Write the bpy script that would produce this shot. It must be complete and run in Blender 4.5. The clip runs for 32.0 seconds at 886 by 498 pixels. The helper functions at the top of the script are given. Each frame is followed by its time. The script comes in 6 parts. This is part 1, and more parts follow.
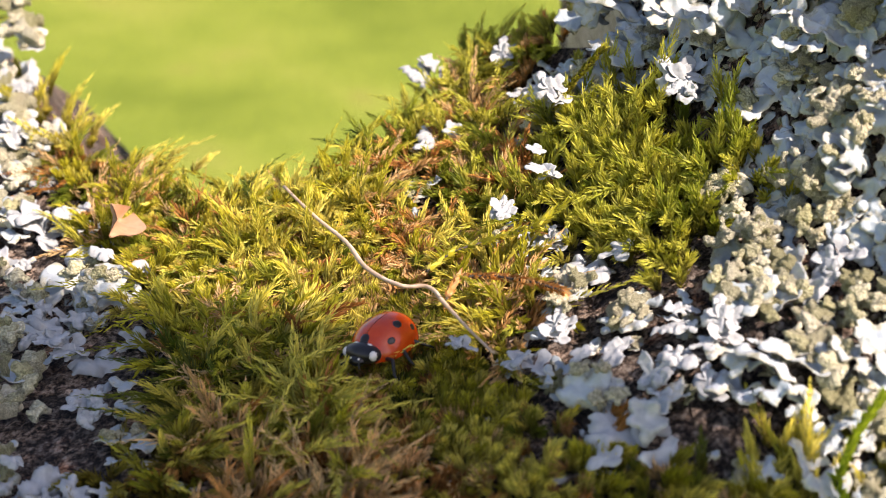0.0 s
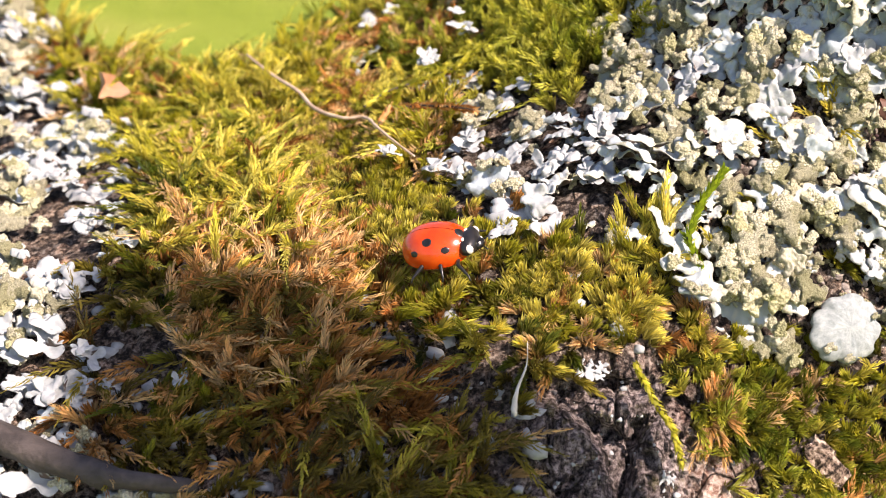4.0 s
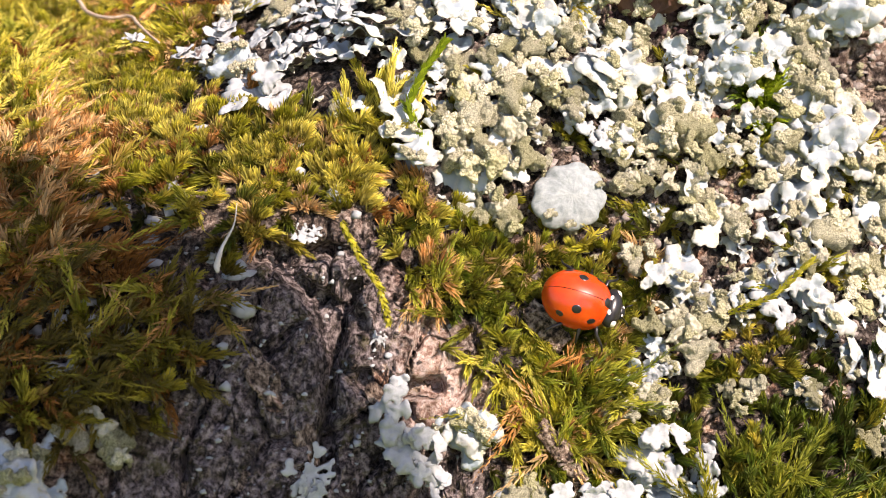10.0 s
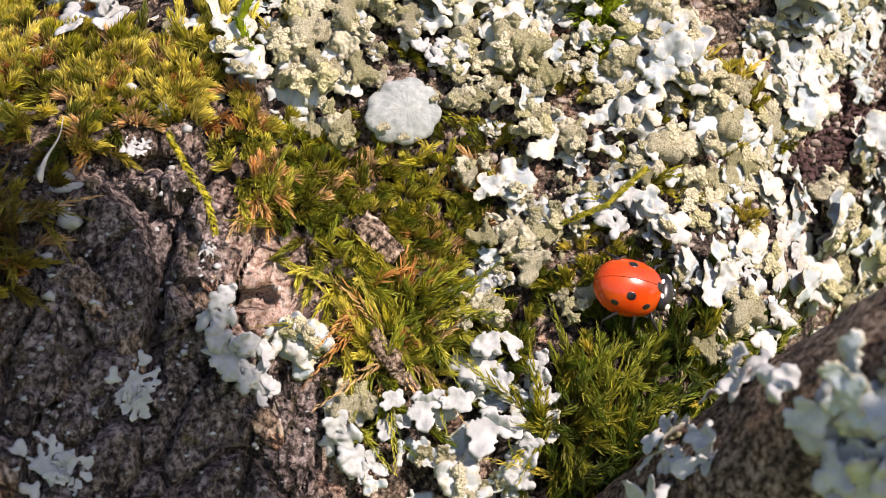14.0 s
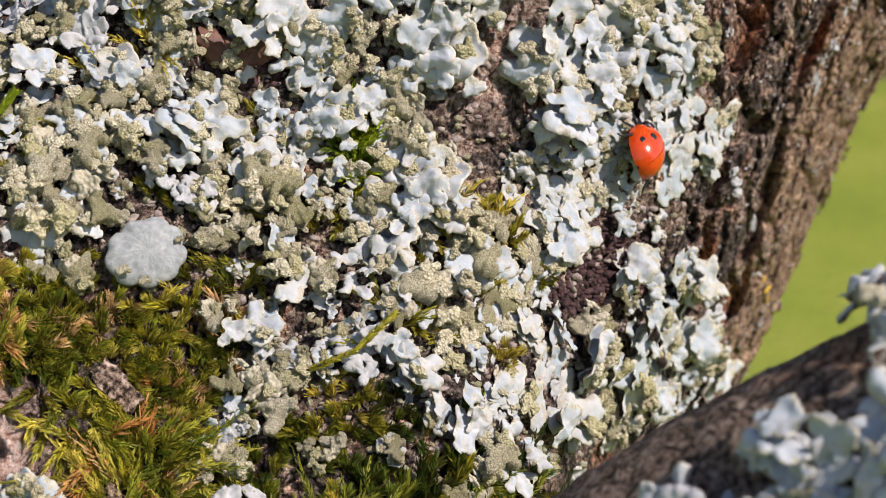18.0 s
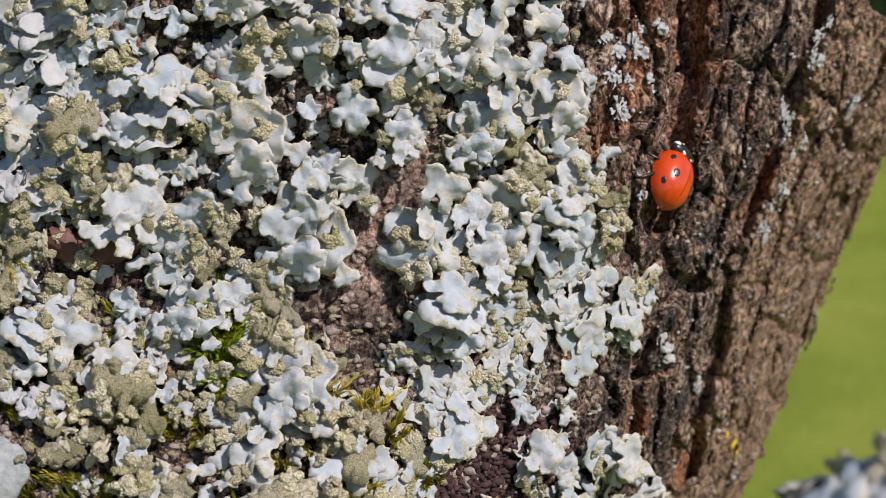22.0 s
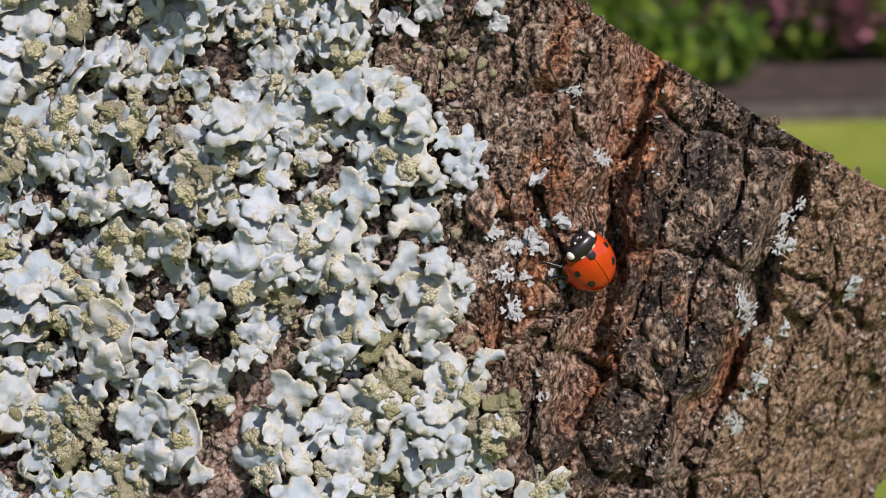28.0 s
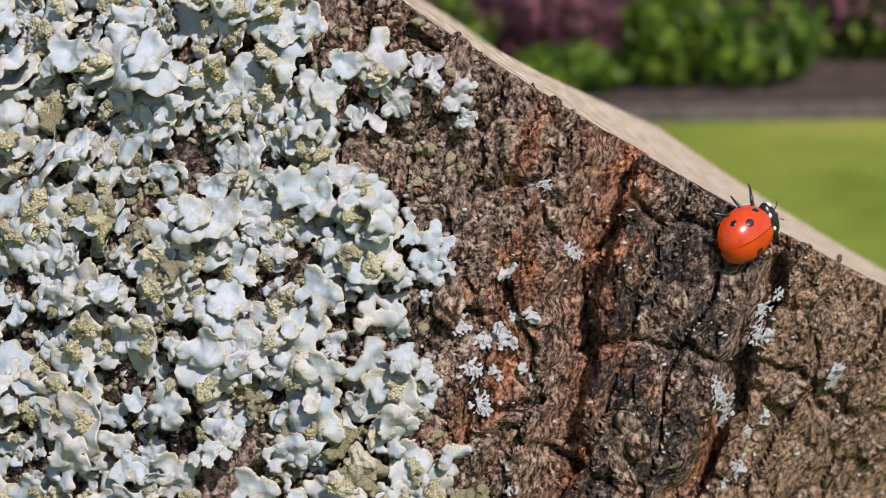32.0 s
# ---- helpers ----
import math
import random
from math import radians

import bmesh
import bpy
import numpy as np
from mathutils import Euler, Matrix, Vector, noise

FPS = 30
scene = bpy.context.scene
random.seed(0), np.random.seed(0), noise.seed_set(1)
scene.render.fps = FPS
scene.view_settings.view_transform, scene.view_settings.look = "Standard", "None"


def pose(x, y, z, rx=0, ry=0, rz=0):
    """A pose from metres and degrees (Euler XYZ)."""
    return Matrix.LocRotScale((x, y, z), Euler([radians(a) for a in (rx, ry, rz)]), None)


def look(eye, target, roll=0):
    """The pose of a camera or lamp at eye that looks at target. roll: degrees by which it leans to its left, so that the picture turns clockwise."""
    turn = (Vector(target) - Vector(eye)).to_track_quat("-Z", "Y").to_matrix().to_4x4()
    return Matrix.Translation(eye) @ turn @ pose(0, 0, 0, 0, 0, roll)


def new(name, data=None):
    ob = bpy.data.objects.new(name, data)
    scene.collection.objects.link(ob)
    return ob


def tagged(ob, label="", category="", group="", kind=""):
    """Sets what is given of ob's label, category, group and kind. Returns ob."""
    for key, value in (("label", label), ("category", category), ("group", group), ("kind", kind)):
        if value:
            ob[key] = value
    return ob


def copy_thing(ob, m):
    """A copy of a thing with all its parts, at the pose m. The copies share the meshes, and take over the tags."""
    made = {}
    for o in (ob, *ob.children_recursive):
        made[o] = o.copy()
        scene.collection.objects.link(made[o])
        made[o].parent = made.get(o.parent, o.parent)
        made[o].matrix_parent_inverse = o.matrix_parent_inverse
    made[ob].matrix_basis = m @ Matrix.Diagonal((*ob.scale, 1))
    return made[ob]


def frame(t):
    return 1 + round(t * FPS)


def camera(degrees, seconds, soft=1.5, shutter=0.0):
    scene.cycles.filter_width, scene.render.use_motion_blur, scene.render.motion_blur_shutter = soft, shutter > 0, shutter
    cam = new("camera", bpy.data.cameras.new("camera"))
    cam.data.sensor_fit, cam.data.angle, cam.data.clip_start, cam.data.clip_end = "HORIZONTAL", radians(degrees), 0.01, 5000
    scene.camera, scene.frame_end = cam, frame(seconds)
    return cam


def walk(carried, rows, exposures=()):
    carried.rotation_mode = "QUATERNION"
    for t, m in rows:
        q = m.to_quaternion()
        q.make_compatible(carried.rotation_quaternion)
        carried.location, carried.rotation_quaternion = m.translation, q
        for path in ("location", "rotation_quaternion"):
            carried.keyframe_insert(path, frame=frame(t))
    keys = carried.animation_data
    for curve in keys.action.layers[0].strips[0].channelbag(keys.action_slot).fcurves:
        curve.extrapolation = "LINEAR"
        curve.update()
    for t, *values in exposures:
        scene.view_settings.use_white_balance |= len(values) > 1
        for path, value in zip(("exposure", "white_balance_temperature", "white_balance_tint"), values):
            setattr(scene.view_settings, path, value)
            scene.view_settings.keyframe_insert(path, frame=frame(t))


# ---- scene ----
cam = camera(30.0, 32.0, soft=0.9)
cam.data.dof.use_dof, cam.data.dof.focus_distance, cam.data.dof.aperture_fstop = True, 0.138, 56.0
PATH = [
    (0, -0.06933, -0.11019, 1.19559, 66.91, -1.91, 0.55),
    (0.5, -0.06940, -0.11001, 1.19585, 66.94, -1.93, 1.08),
    (1, -0.06902, -0.11067, 1.19569, 67.05, -1.71, 1.18),
    (1.5, -0.06818, -0.11317, 1.19427, 67.27, -1.55, 1.26),
    (2, -0.06741, -0.12185, 1.19390, 67.37, -1.54, 1.16),
    (2.5, -0.06537, -0.13055, 1.19324, 67.41, -1.40, 0.82),
    (3, -0.06505, -0.13669, 1.19382, 67.28, -1.46, 0.26),
    (3.5, -0.06417, -0.14042, 1.19081, 67.63, -1.17, -0.08),
    (5.5, -0.05899, -0.14196, 1.18860, 67.66, -0.35, 0.36),
    (6, -0.05590, -0.14388, 1.18678, 67.90, -0.05, 0.25),
    (6.5, -0.05144, -0.14375, 1.18502, 67.96, 0.34, 0.64),
    (7, -0.04928, -0.14240, 1.18302, 67.99, 0.42, 0.35),
    (7.5, -0.04581, -0.14302, 1.18364, 67.80, 0.05, 0.37),
    (8, -0.04296, -0.14385, 1.18216, 68.27, 0.00, 0.45),
    (8.5, -0.04180, -0.14300, 1.18099, 68.40, 0.06, 0.26),
    (9, -0.04130, -0.14265, 1.18020, 68.54, 0.12, 0.20),
    (9.5, -0.04113, -0.14438, 1.17833, 68.89, -0.19, 0.06),
    (10, -0.03788, -0.14762, 1.17704, 69.21, 0.05, 0.61),
    (10.5, -0.03427, -0.14819, 1.17695, 69.11, 0.19, 0.87),
    (11, -0.03176, -0.14842, 1.17610, 69.39, 0.13, 0.67),
    (11.5, -0.03031, -0.14932, 1.17395, 69.84, 0.15, 0.27),
    (12, -0.02845, -0.15107, 1.17106, 70.31, 0.41, 0.19),
    (12.5, -0.02802, -0.15175, 1.16988, 70.38, 0.39, -0.15),
    (13, -0.02809, -0.15121, 1.16924, 70.22, 0.44, -0.36),
    (13.5, -0.02740, -0.15172, 1.16771, 70.37, 0.64, -0.29),
    (15.5, -0.02297, -0.14782, 1.16932, 69.68, -0.63, -3.01),
    (16, -0.02139, -0.14784, 1.16974, 69.98, -0.81, -3.76),
    (16.5, -0.02090, -0.14726, 1.17316, 70.52, -1.20, -4.15),
    (17, -0.02044, -0.14706, 1.17417, 70.87, -1.10, -4.70),
    (17.5, -0.01945, -0.14654, 1.17450, 71.42, -1.00, -5.17),
    (18, -0.01797, -0.14545, 1.17435, 71.92, -1.27, -5.52),
    (18.5, -0.01774, -0.13916, 1.17301, 72.18, -1.12, -5.43),
    (19, -0.01625, -0.13530, 1.17284, 72.39, -0.52, -4.84),
    (19.5, -0.01189, -0.12950, 1.17133, 72.50, -0.17, -4.81),
    (20, -0.00512, -0.12832, 1.17057, 72.64, 0.20, -4.52),
    (20.5, 0.00011, -0.12645, 1.17096, 72.88, 0.91, -3.71),
    (21, 0.00414, -0.13138, 1.18218, 72.47, 1.37, -1.69),
    (21.5, 0.00459, -0.13344, 1.18145, 73.25, 1.65, -0.96),
    (22, 0.00656, -0.13443, 1.18425, 73.25, 1.92, -0.92),
    (22.5, 0.01661, -0.13557, 1.18694, 73.55, 2.56, 0.47),
    (23, 0.02451, -0.13411, 1.18624, 73.83, 2.92, 3.70),
    (23.5, 0.03181, -0.13103, 1.18728, 73.18, 2.91, 5.69),
    (24, 0.03992, -0.12676, 1.17947, 74.03, 4.15, 7.39),
    (24.5, 0.03978, -0.12445, 1.18228, 73.53, 3.71, 8.38),
    (26.5, 0.06142, -0.12474, 1.18945, 74.18, 4.86, 14.81),
    (27, 0.06111, -0.12201, 1.19205, 73.98, 4.82, 15.35),
    (27.5, 0.05755, -0.11992, 1.19484, 73.98, 4.60, 15.55),
    (28, 0.05739, -0.11899, 1.19749, 73.79, 4.57, 15.71),
    (28.5, 0.05669, -0.12120, 1.19680, 74.11, 4.52, 15.92),
    (29, 0.05781, -0.12192, 1.19929, 74.09, 4.51, 16.11),
    (29.5, 0.05733, -0.11954, 1.19948, 74.26, 4.55, 16.28),
    (30, 0.05942, -0.11456, 1.20103, 74.16, 4.76, 16.56),
    (30.5, 0.05934, -0.11136, 1.20131, 74.04, 4.56, 16.77),
    (31, 0.06197, -0.10924, 1.20113, 74.14, 4.75, 17.38),
    (31.5, 0.06199, -0.11180, 1.20380, 73.67, 4.63, 17.36),
    (32, 0.06446, -0.11380, 1.20479, 73.75, 4.79, 17.79),
]
walk(cam, [(t, pose(x, y, z, rx, ry, rz)) for t, x, y, z, rx, ry, rz in PATH],
     exposures=[(0, 0.80, 7150, 26), (6, 0.80, 7150, 26), (13, 0.50, 7100, 27), (16, 0.28, 6950, 26), (20, -0.18, 6500, 25), (24, -0.28, 6450, 25), (32, -0.20, 6320, 24)])

# ---------------------------------------------------------------- light
SUN_DIR = Vector((0.62, -0.50, 0.80)).normalized()      # from the tree towards the sun
world = bpy.data.worlds.new("sky")
scene.world = world
world.use_nodes = True
wn = world.node_tree.nodes
sky = wn.new("ShaderNodeTexSky")
sky.sky_type, sky.sun_disc = "NISHITA", False
sky.sun_elevation = math.asin(SUN_DIR.z)
sky.sun_rotation = math.atan2(SUN_DIR.x, SUN_DIR.y)
wn["Background"].inputs[1].default_value = 0.115
world.node_tree.links.new(sky.outputs[0], wn["Background"].inputs[0])
lamp = bpy.data.lights.new("sun", "SUN")
lamp.energy, lamp.angle, lamp.color = 5.0, radians(0.53), (1.0, 0.93, 0.84)
sun = new("sun", lamp)
sun.matrix_world = look((0, 0, 0), -SUN_DIR) @ Matrix.Identity(4)

# ---------------------------------------------------------------- the beetle's way
# Seconds, its place (a, b, d in millimetres on the bark face, see below), heading (0 right, 90 down the face) and how far its nose dips.
BEETLE = [
    (0, -73.4, -8.4, 7.5, 122, -4), (0.5, -73.0, -8.8, 6.1, 88, 0), (1, -71.8, -10.5, 1.5, 82, 4),
    (1.5, -70.1, -12.6, -4.5, 66, 6), (2, -69.0, -13.8, -7.0, 62, 6), (2.5, -68.1, -13.8, -7.5, 32, 4),
    (3, -66.1, -14.9, -10.5, 38, 0), (3.5, -64.5, -14.7, -10.9, 12, 0), (5.5, -51.5, -18.9, -17.1, 26, 0),
    (6, -45.4, -21.3, -18.3, 52, 8), (6.5, -43.3, -22.2, -18.5, 25, 0), (7, -41.0, -21.6, -17.5, -8, 0),
    (7.5, -38.5, -22.4, -17.3, 5, 0), (8, -36.4, -23.5, -17.1, 45, 10), (8.5, -34.1, -25.4, -17.1, 72, 26),
    (9, -34.1, -27.0, -17.8, 64, 26), (9.5, -33.1, -29.0, -17.1, 45, 0), (10, -27.9, -30.2, -15.9, 14, 0),
    (10.5, -24.5, -30.9, -15.3, -6, 0), (11, -20.9, -32.0, -15.2, 26, 0), (11.5, -18.1, -35.4, -16.5, 58, 14),
    (12, -17.2, -36.6, -17.0, 74, 26), (12.5, -17.3, -37.1, -17.3, 78, 26), (13, -17.4, -37.1, -17.3, 52, 14),
    (13.5, -14.7, -36.9, -17.3, 20, 0), (15.5, 1.0, -32.4, -7.8, -10, 26), (16, 2.9, -27.7, -5.4, -25, 31.2),
    (16.5, 6.0, -22.9, -2.6, -22, 28.6), (17, 8.4, -20.1, -1.0, -15, 14), (17.5, 12.7, -16.1, 1.5, -18, 26),
    (18, 16.3, -13.1, 3.4, -30, 33.8), (18.5, 18.5, -11.8, 4.7, 15, 12), (19, 23.0, -11.4, 8.2, 5, 10),
    (19.5, 25.3, -10.7, 10.0, -22, 8), (20, 29.6, -7.3, 15.1, -50, 6), (20.5, 29.9, -1.4, 13.3, -104, 14),
    (21, 29.1, -1.0, 12.5, -48, 14), (21.5, 29.8, -0.1, 12.8, -48, 14), (22, 29.3, 0.1, 12.3, -45, 14),
    (22.5, 29.3, -0.2, 12.3, -45, 16), (23, 29.5, -0.1, 12.6, -42, 14), (23.5, 29.7, 0.6, 12.5, -55, 16),
    (24, 29.4, 0.5, 12.2, -48, 4), (24.5, 29.8, 1.4, 12.5, -32, 0), (26.5, 30.7, 6.8, 11.9, -88, 0),
    (27, 30.0, 9.4, 10.8, -86, -8), (27.5, 30.3, 9.4, 11.0, -116, -22), (28, 30.3, 9.7, 10.9, -130, -28),
    (28.5, 30.8, 10.5, 11.2, -90, 28.6), (29, 31.5, 12.2, 11.4, -64, 16), (29.5, 32.8, 14.9, 11.9, -55, 4),
    (30, 33.6, 16.0, 12.2, -45, 0), (30.5, 34.4, 16.8, 12.5, -34, 10), (31, 36.6, 16.5, 14.2, -8, 16),
    (31.5, 41.2, 18.2, 17.3, -15, 14), (32, 44.8, 20.8, 19.5, -20, 14),
]
# ---------------------------------------------------------------- node helpers
class Mat:
    """A node material with a Principled shader."""

    def __init__(self, name, rough=0.7, metal=0.0, spec=0.5):
        self.m = bpy.data.materials.new(name)
        self.m.use_nodes = True
        self.t = self.m.node_tree
        self.b = self.t.nodes["Principled BSDF"]
        self.b.inputs["Roughness"].default_value = rough
        self.b.inputs["Metallic"].default_value = metal
        self.b.inputs["Specular IOR Level"].default_value = spec

    def node(self, kind, **kw):
        n = self.t.nodes.new(kind)
        for k, v in kw.items():
            if k in n.inputs.keys():
                n.inputs[k].default_value = v
        return n

    def link(self, a, b):
        self.t.links.new(a, b)

    def coords(self, space="Object"):
        return self.node("ShaderNodeTexCoord").outputs[space]

    def noise(self, scale, detail=5, rough=0.6, space="Object", stretch=None):
        n = self.node("ShaderNodeTexNoise", Scale=scale, Detail=detail, Roughness=rough)
        src = self.coords(space)
        if stretch:
            mp = self.node("ShaderNodeMapping")
            mp.inputs["Scale"].default_value = stretch
            self.link(src, mp.inputs[0])
            src = mp.outputs[0]
        self.link(src, n.inputs["Vector"])
        return n.outputs["Fac"]

    def voronoi(self, scale, feature="F1", space="Object"):
        n = self.node("ShaderNodeTexVoronoi", Scale=scale)
        n.feature = feature
        self.link(self.coords(space), n.inputs["Vector"])
        return n.outputs["Distance"]

    def ramp(self, fac, *stops):
        n = self.node("ShaderNodeValToRGB")
        els = n.color_ramp.elements
        while len(els) < len(stops):
            els.new(0.5)
        for e, (p, c) in zip(els, stops):
            e.position, e.color = p, (*c, 1)
        self.link(fac, n.inputs[0])
        return n.outputs[0]

    def mix(self, fac, a, b, kind="MIX"):
        n = self.node("ShaderNodeMix")
        n.data_type, n.blend_type = "RGBA", kind
        for src, k in ((fac, 0), (a, 6), (b, 7)):
            if isinstance(src, (int, float)):
                n.inputs[k].default_value = src
            elif isinstance(src, tuple):
                n.inputs[k].default_value = (*src, 1)
            else:
                self.link(src, n.inputs[k])
        return n.outputs[2]

    def attr(self, name):
        n = self.node("ShaderNodeAttribute")
        n.attribute_name = name
        return n

    def random(self):
        return self.node("ShaderNodeObjectInfo").outputs["Random"]

    def island(self):
        return self.node("ShaderNodeNewGeometry").outputs["Random Per Island"]

    def bump(self, height, strength=0.5, distance=0.001):
        n = self.node("ShaderNodeBump", Strength=strength, Distance=distance)
        self.link(height, n.inputs["Height"])
        self.link(n.outputs[0], self.b.inputs["Normal"])

    def color(self, c):
        if isinstance(c, tuple):
            self.b.inputs["Base Color"].default_value = (*c, 1)
        else:
            self.link(c, self.b.inputs["Base Color"])
        return self

    def leafy(self, c, share=0.35):
        """A thin leaf that lets light through."""
        tr = self.node("ShaderNodeBsdfTranslucent")
        self.link(c, tr.inputs[0])
        mx = self.node("ShaderNodeMixShader")
        mx.inputs[0].default_value = share
        self.link(self.b.outputs[0], mx.inputs[1])
        self.link(tr.outputs[0], mx.inputs[2])
        self.link(mx.outputs[0], self.t.nodes["Material Output"].inputs[0])


# ---------------------------------------------------------------- materials
def bark_material():
    m = Mat("bark", 0.85, spec=0.25)
    zone = m.node("ShaderNodeSeparateColor")
    m.link(m.attr("zone").outputs["Color"], zone.inputs[0])
    grain = m.noise(1700, 8, 0.72)
    lump = m.noise(480, 5, 0.65)
    fleck = m.noise(2200, 4, 0.7)
    broad = m.noise(120, 5, 0.65)
    brown = m.ramp(grain, (0.41, (0.03, 0.022, 0.018)), (0.47, (0.21, 0.15, 0.11)), (0.53, (0.50, 0.37, 0.275)), (0.61, (0.82, 0.70, 0.57)))
    rusty = m.ramp(grain, (0.41, (0.11, 0.034, 0.016)), (0.49, (0.48, 0.18, 0.075)), (0.60, (0.86, 0.48, 0.26)))
    grey = m.ramp(grain, (0.41, (0.035, 0.027, 0.028)), (0.49, (0.22, 0.175, 0.165)), (0.60, (0.58, 0.50, 0.48)))
    pink = m.ramp(grain, (0.40, (0.40, 0.23, 0.17)), (0.48, (0.74, 0.54, 0.44)), (0.60, (0.90, 0.78, 0.70)))
    patch = m.ramp(broad, (0.54, (0, 0, 0)), (0.68, (0.85, 0.85, 0.85)))
    c = m.mix(patch, brown, rusty)
    c = m.mix(m.attr("rust").outputs["Fac"], c, rusty)
    c = m.mix(zone.outputs[0], c, grey)
    c = m.mix(zone.outputs[1], c, pink)
    # black bark and crust, with shade between the lichens put into the colour
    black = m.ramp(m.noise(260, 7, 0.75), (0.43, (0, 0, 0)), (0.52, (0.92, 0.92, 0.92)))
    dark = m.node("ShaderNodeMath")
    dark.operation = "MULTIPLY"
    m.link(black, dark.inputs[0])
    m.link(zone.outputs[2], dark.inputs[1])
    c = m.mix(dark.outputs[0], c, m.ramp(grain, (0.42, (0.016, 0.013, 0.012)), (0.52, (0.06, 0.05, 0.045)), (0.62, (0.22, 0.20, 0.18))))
    tan = m.ramp(grain, (0.41, (0.085, 0.054, 0.035)), (0.48, (0.34, 0.225, 0.145)), (0.58, (0.68, 0.50, 0.345)))
    c = m.mix(m.attr("plate").outputs["Fac"], c, tan)
    algae = m.ramp(m.noise(420, 6, 0.7), (0.56, (0, 0, 0)), (0.66, (0.6, 0.6, 0.6)))
    mossy = m.node("ShaderNodeMath")
    mossy.operation = "MULTIPLY"
    m.link(algae, mossy.inputs[0])
    m.link(zone.outputs[0], mossy.inputs[1])
    c = m.mix(mossy.outputs[0], c, (0.20, 0.19, 0.065))
    # fine broken cracks, longer up the stem
    bend = m.node("ShaderNodeTexNoise", Scale=240.0, Detail=4.0)
    m.link(m.coords(), bend.inputs["Vector"])
    warp = m.node("ShaderNodeMix")
    warp.data_type = "VECTOR"
    warp.inputs[0].default_value = 0.0045
    m.link(m.coords(), warp.inputs[4])
    m.link(bend.outputs["Color"], warp.inputs[5])
    squeeze = m.node("ShaderNodeMapping")
    squeeze.inputs["Scale"].default_value = (1.0, 0.7, 0.5)
    squeeze.inputs["Rotation"].default_value = (0, radians(-16), 0)
    m.link(warp.outputs[1], squeeze.inputs[0])
    split = m.node("ShaderNodeTexVoronoi", Scale=430.0)
    split.feature = "DISTANCE_TO_EDGE"
    m.link(squeeze.outputs[0], split.inputs["Vector"])
    broken = m.ramp(m.noise(330, 3, 0.6), (0.44, (0, 0, 0)), (0.56, (1, 1, 1)))
    crack = m.mix(1.0, m.ramp(split.outputs["Distance"], (0.0, (1, 1, 1)), (0.07, (0, 0, 0))), broken, "MULTIPLY")
    c = m.mix(crack, c, (0.022, 0.016, 0.014))
    c = m.mix(1.0, c, m.ramp(lump, (0.38, (0.62, 0.60, 0.58)), (0.62, (1.2, 1.2, 1.2))), "MULTIPLY")
    specks = m.ramp(fleck, (0.66, (0, 0, 0)), (0.72, (0.7, 0.7, 0.7)))
    c = m.mix(specks, c, (0.50, 0.46, 0.41))
    m.color(c)
    both = m.node("ShaderNodeMath")
    both.operation = "ADD"
    m.link(grain, both.inputs[0])
    m.link(m.noise(2600, 6, 0.75), both.inputs[1])
    cut = m.node("ShaderNodeMath")
    cut.operation = "SUBTRACT"
    m.link(both.outputs[0], cut.inputs[0])
    m.link(crack, cut.inputs[1])
    m.bump(cut.outputs[0], 1.0, 0.0006)
    return m.m


def wood_material():
    m = Mat("sawn_wood", 0.8, spec=0.2)
    g = m.noise(220, 6, 0.6, stretch=(1, 1, 5))
    m.color(m.ramp(g, (0.3, (0.24, 0.18, 0.12)), (0.5, (0.50, 0.42, 0.29)), (0.7, (0.70, 0.63, 0.48))))
    m.bump(g, 0.6, 0.0006)
    return m.m


def lichen_material():
    m = Mat("lichen", 0.75, spec=0.25)
    rnd = m.random()
    tone = m.ramp(rnd, (0.0, (0.52, 0.59, 0.64)), (0.35, (0.41, 0.50, 0.55)), (0.65, (0.46, 0.525, 0.55)), (1.0, (0.50, 0.545, 0.55)))
    mott = m.ramp(m.noise(420, 5, 0.6), (0.35, (0.80, 0.82, 0.80)), (0.7, (1.08, 1.06, 1.03)))
    c = m.mix(1.0, tone, mott, "MULTIPLY")
    rim = m.attr("rim").outputs["Fac"]
    c = m.mix(m.ramp(rim, (0.62, (0, 0, 0)), (1.0, (0.75, 0.75, 0.75))), c, (0.62, 0.60, 0.47))
    flour = m.mix(1.0, m.ramp(m.noise(700, 4, 0.6), (0.50, (0, 0, 0)), (0.60, (0.9, 0.9, 0.9))), m.ramp(rim, (0.15, (0, 0, 0)), (0.7, (1, 1, 1))), "MULTIPLY")
    c = m.mix(flour, c, m.ramp(m.noise(5200, 4, 0.7), (0.4, (0.30, 0.30, 0.19)), (0.6, (0.55, 0.54, 0.41))))
    worn = m.ramp(m.noise(260, 5, 0.65), (0.60, (0, 0, 0)), (0.70, (0.7, 0.7, 0.7)))
    c = m.mix(worn, c, (0.50, 0.45, 0.39))
    under = m.attr("under").outputs["Fac"]
    c = m.mix(under, c, (0.075, 0.05, 0.04))
    m.color(c)
    m.bump(m.noise(1500, 6, 0.7), 0.6, 0.0003)
    return m.m


def white_lichen_material():
    m = Mat("pale_lichen", 0.8, spec=0.2)
    mott = m.ramp(m.noise(500, 5, 0.6), (0.3, (0.30, 0.33, 0.33)), (0.65, (0.48, 0.51, 0.505)))
    under = m.attr("under").outputs["Fac"]
    m.color(m.mix(under, mott, (0.12, 0.09, 0.08)))
    m.bump(m.noise(1400, 4, 0.6), 0.4, 0.0003)
    return m.m


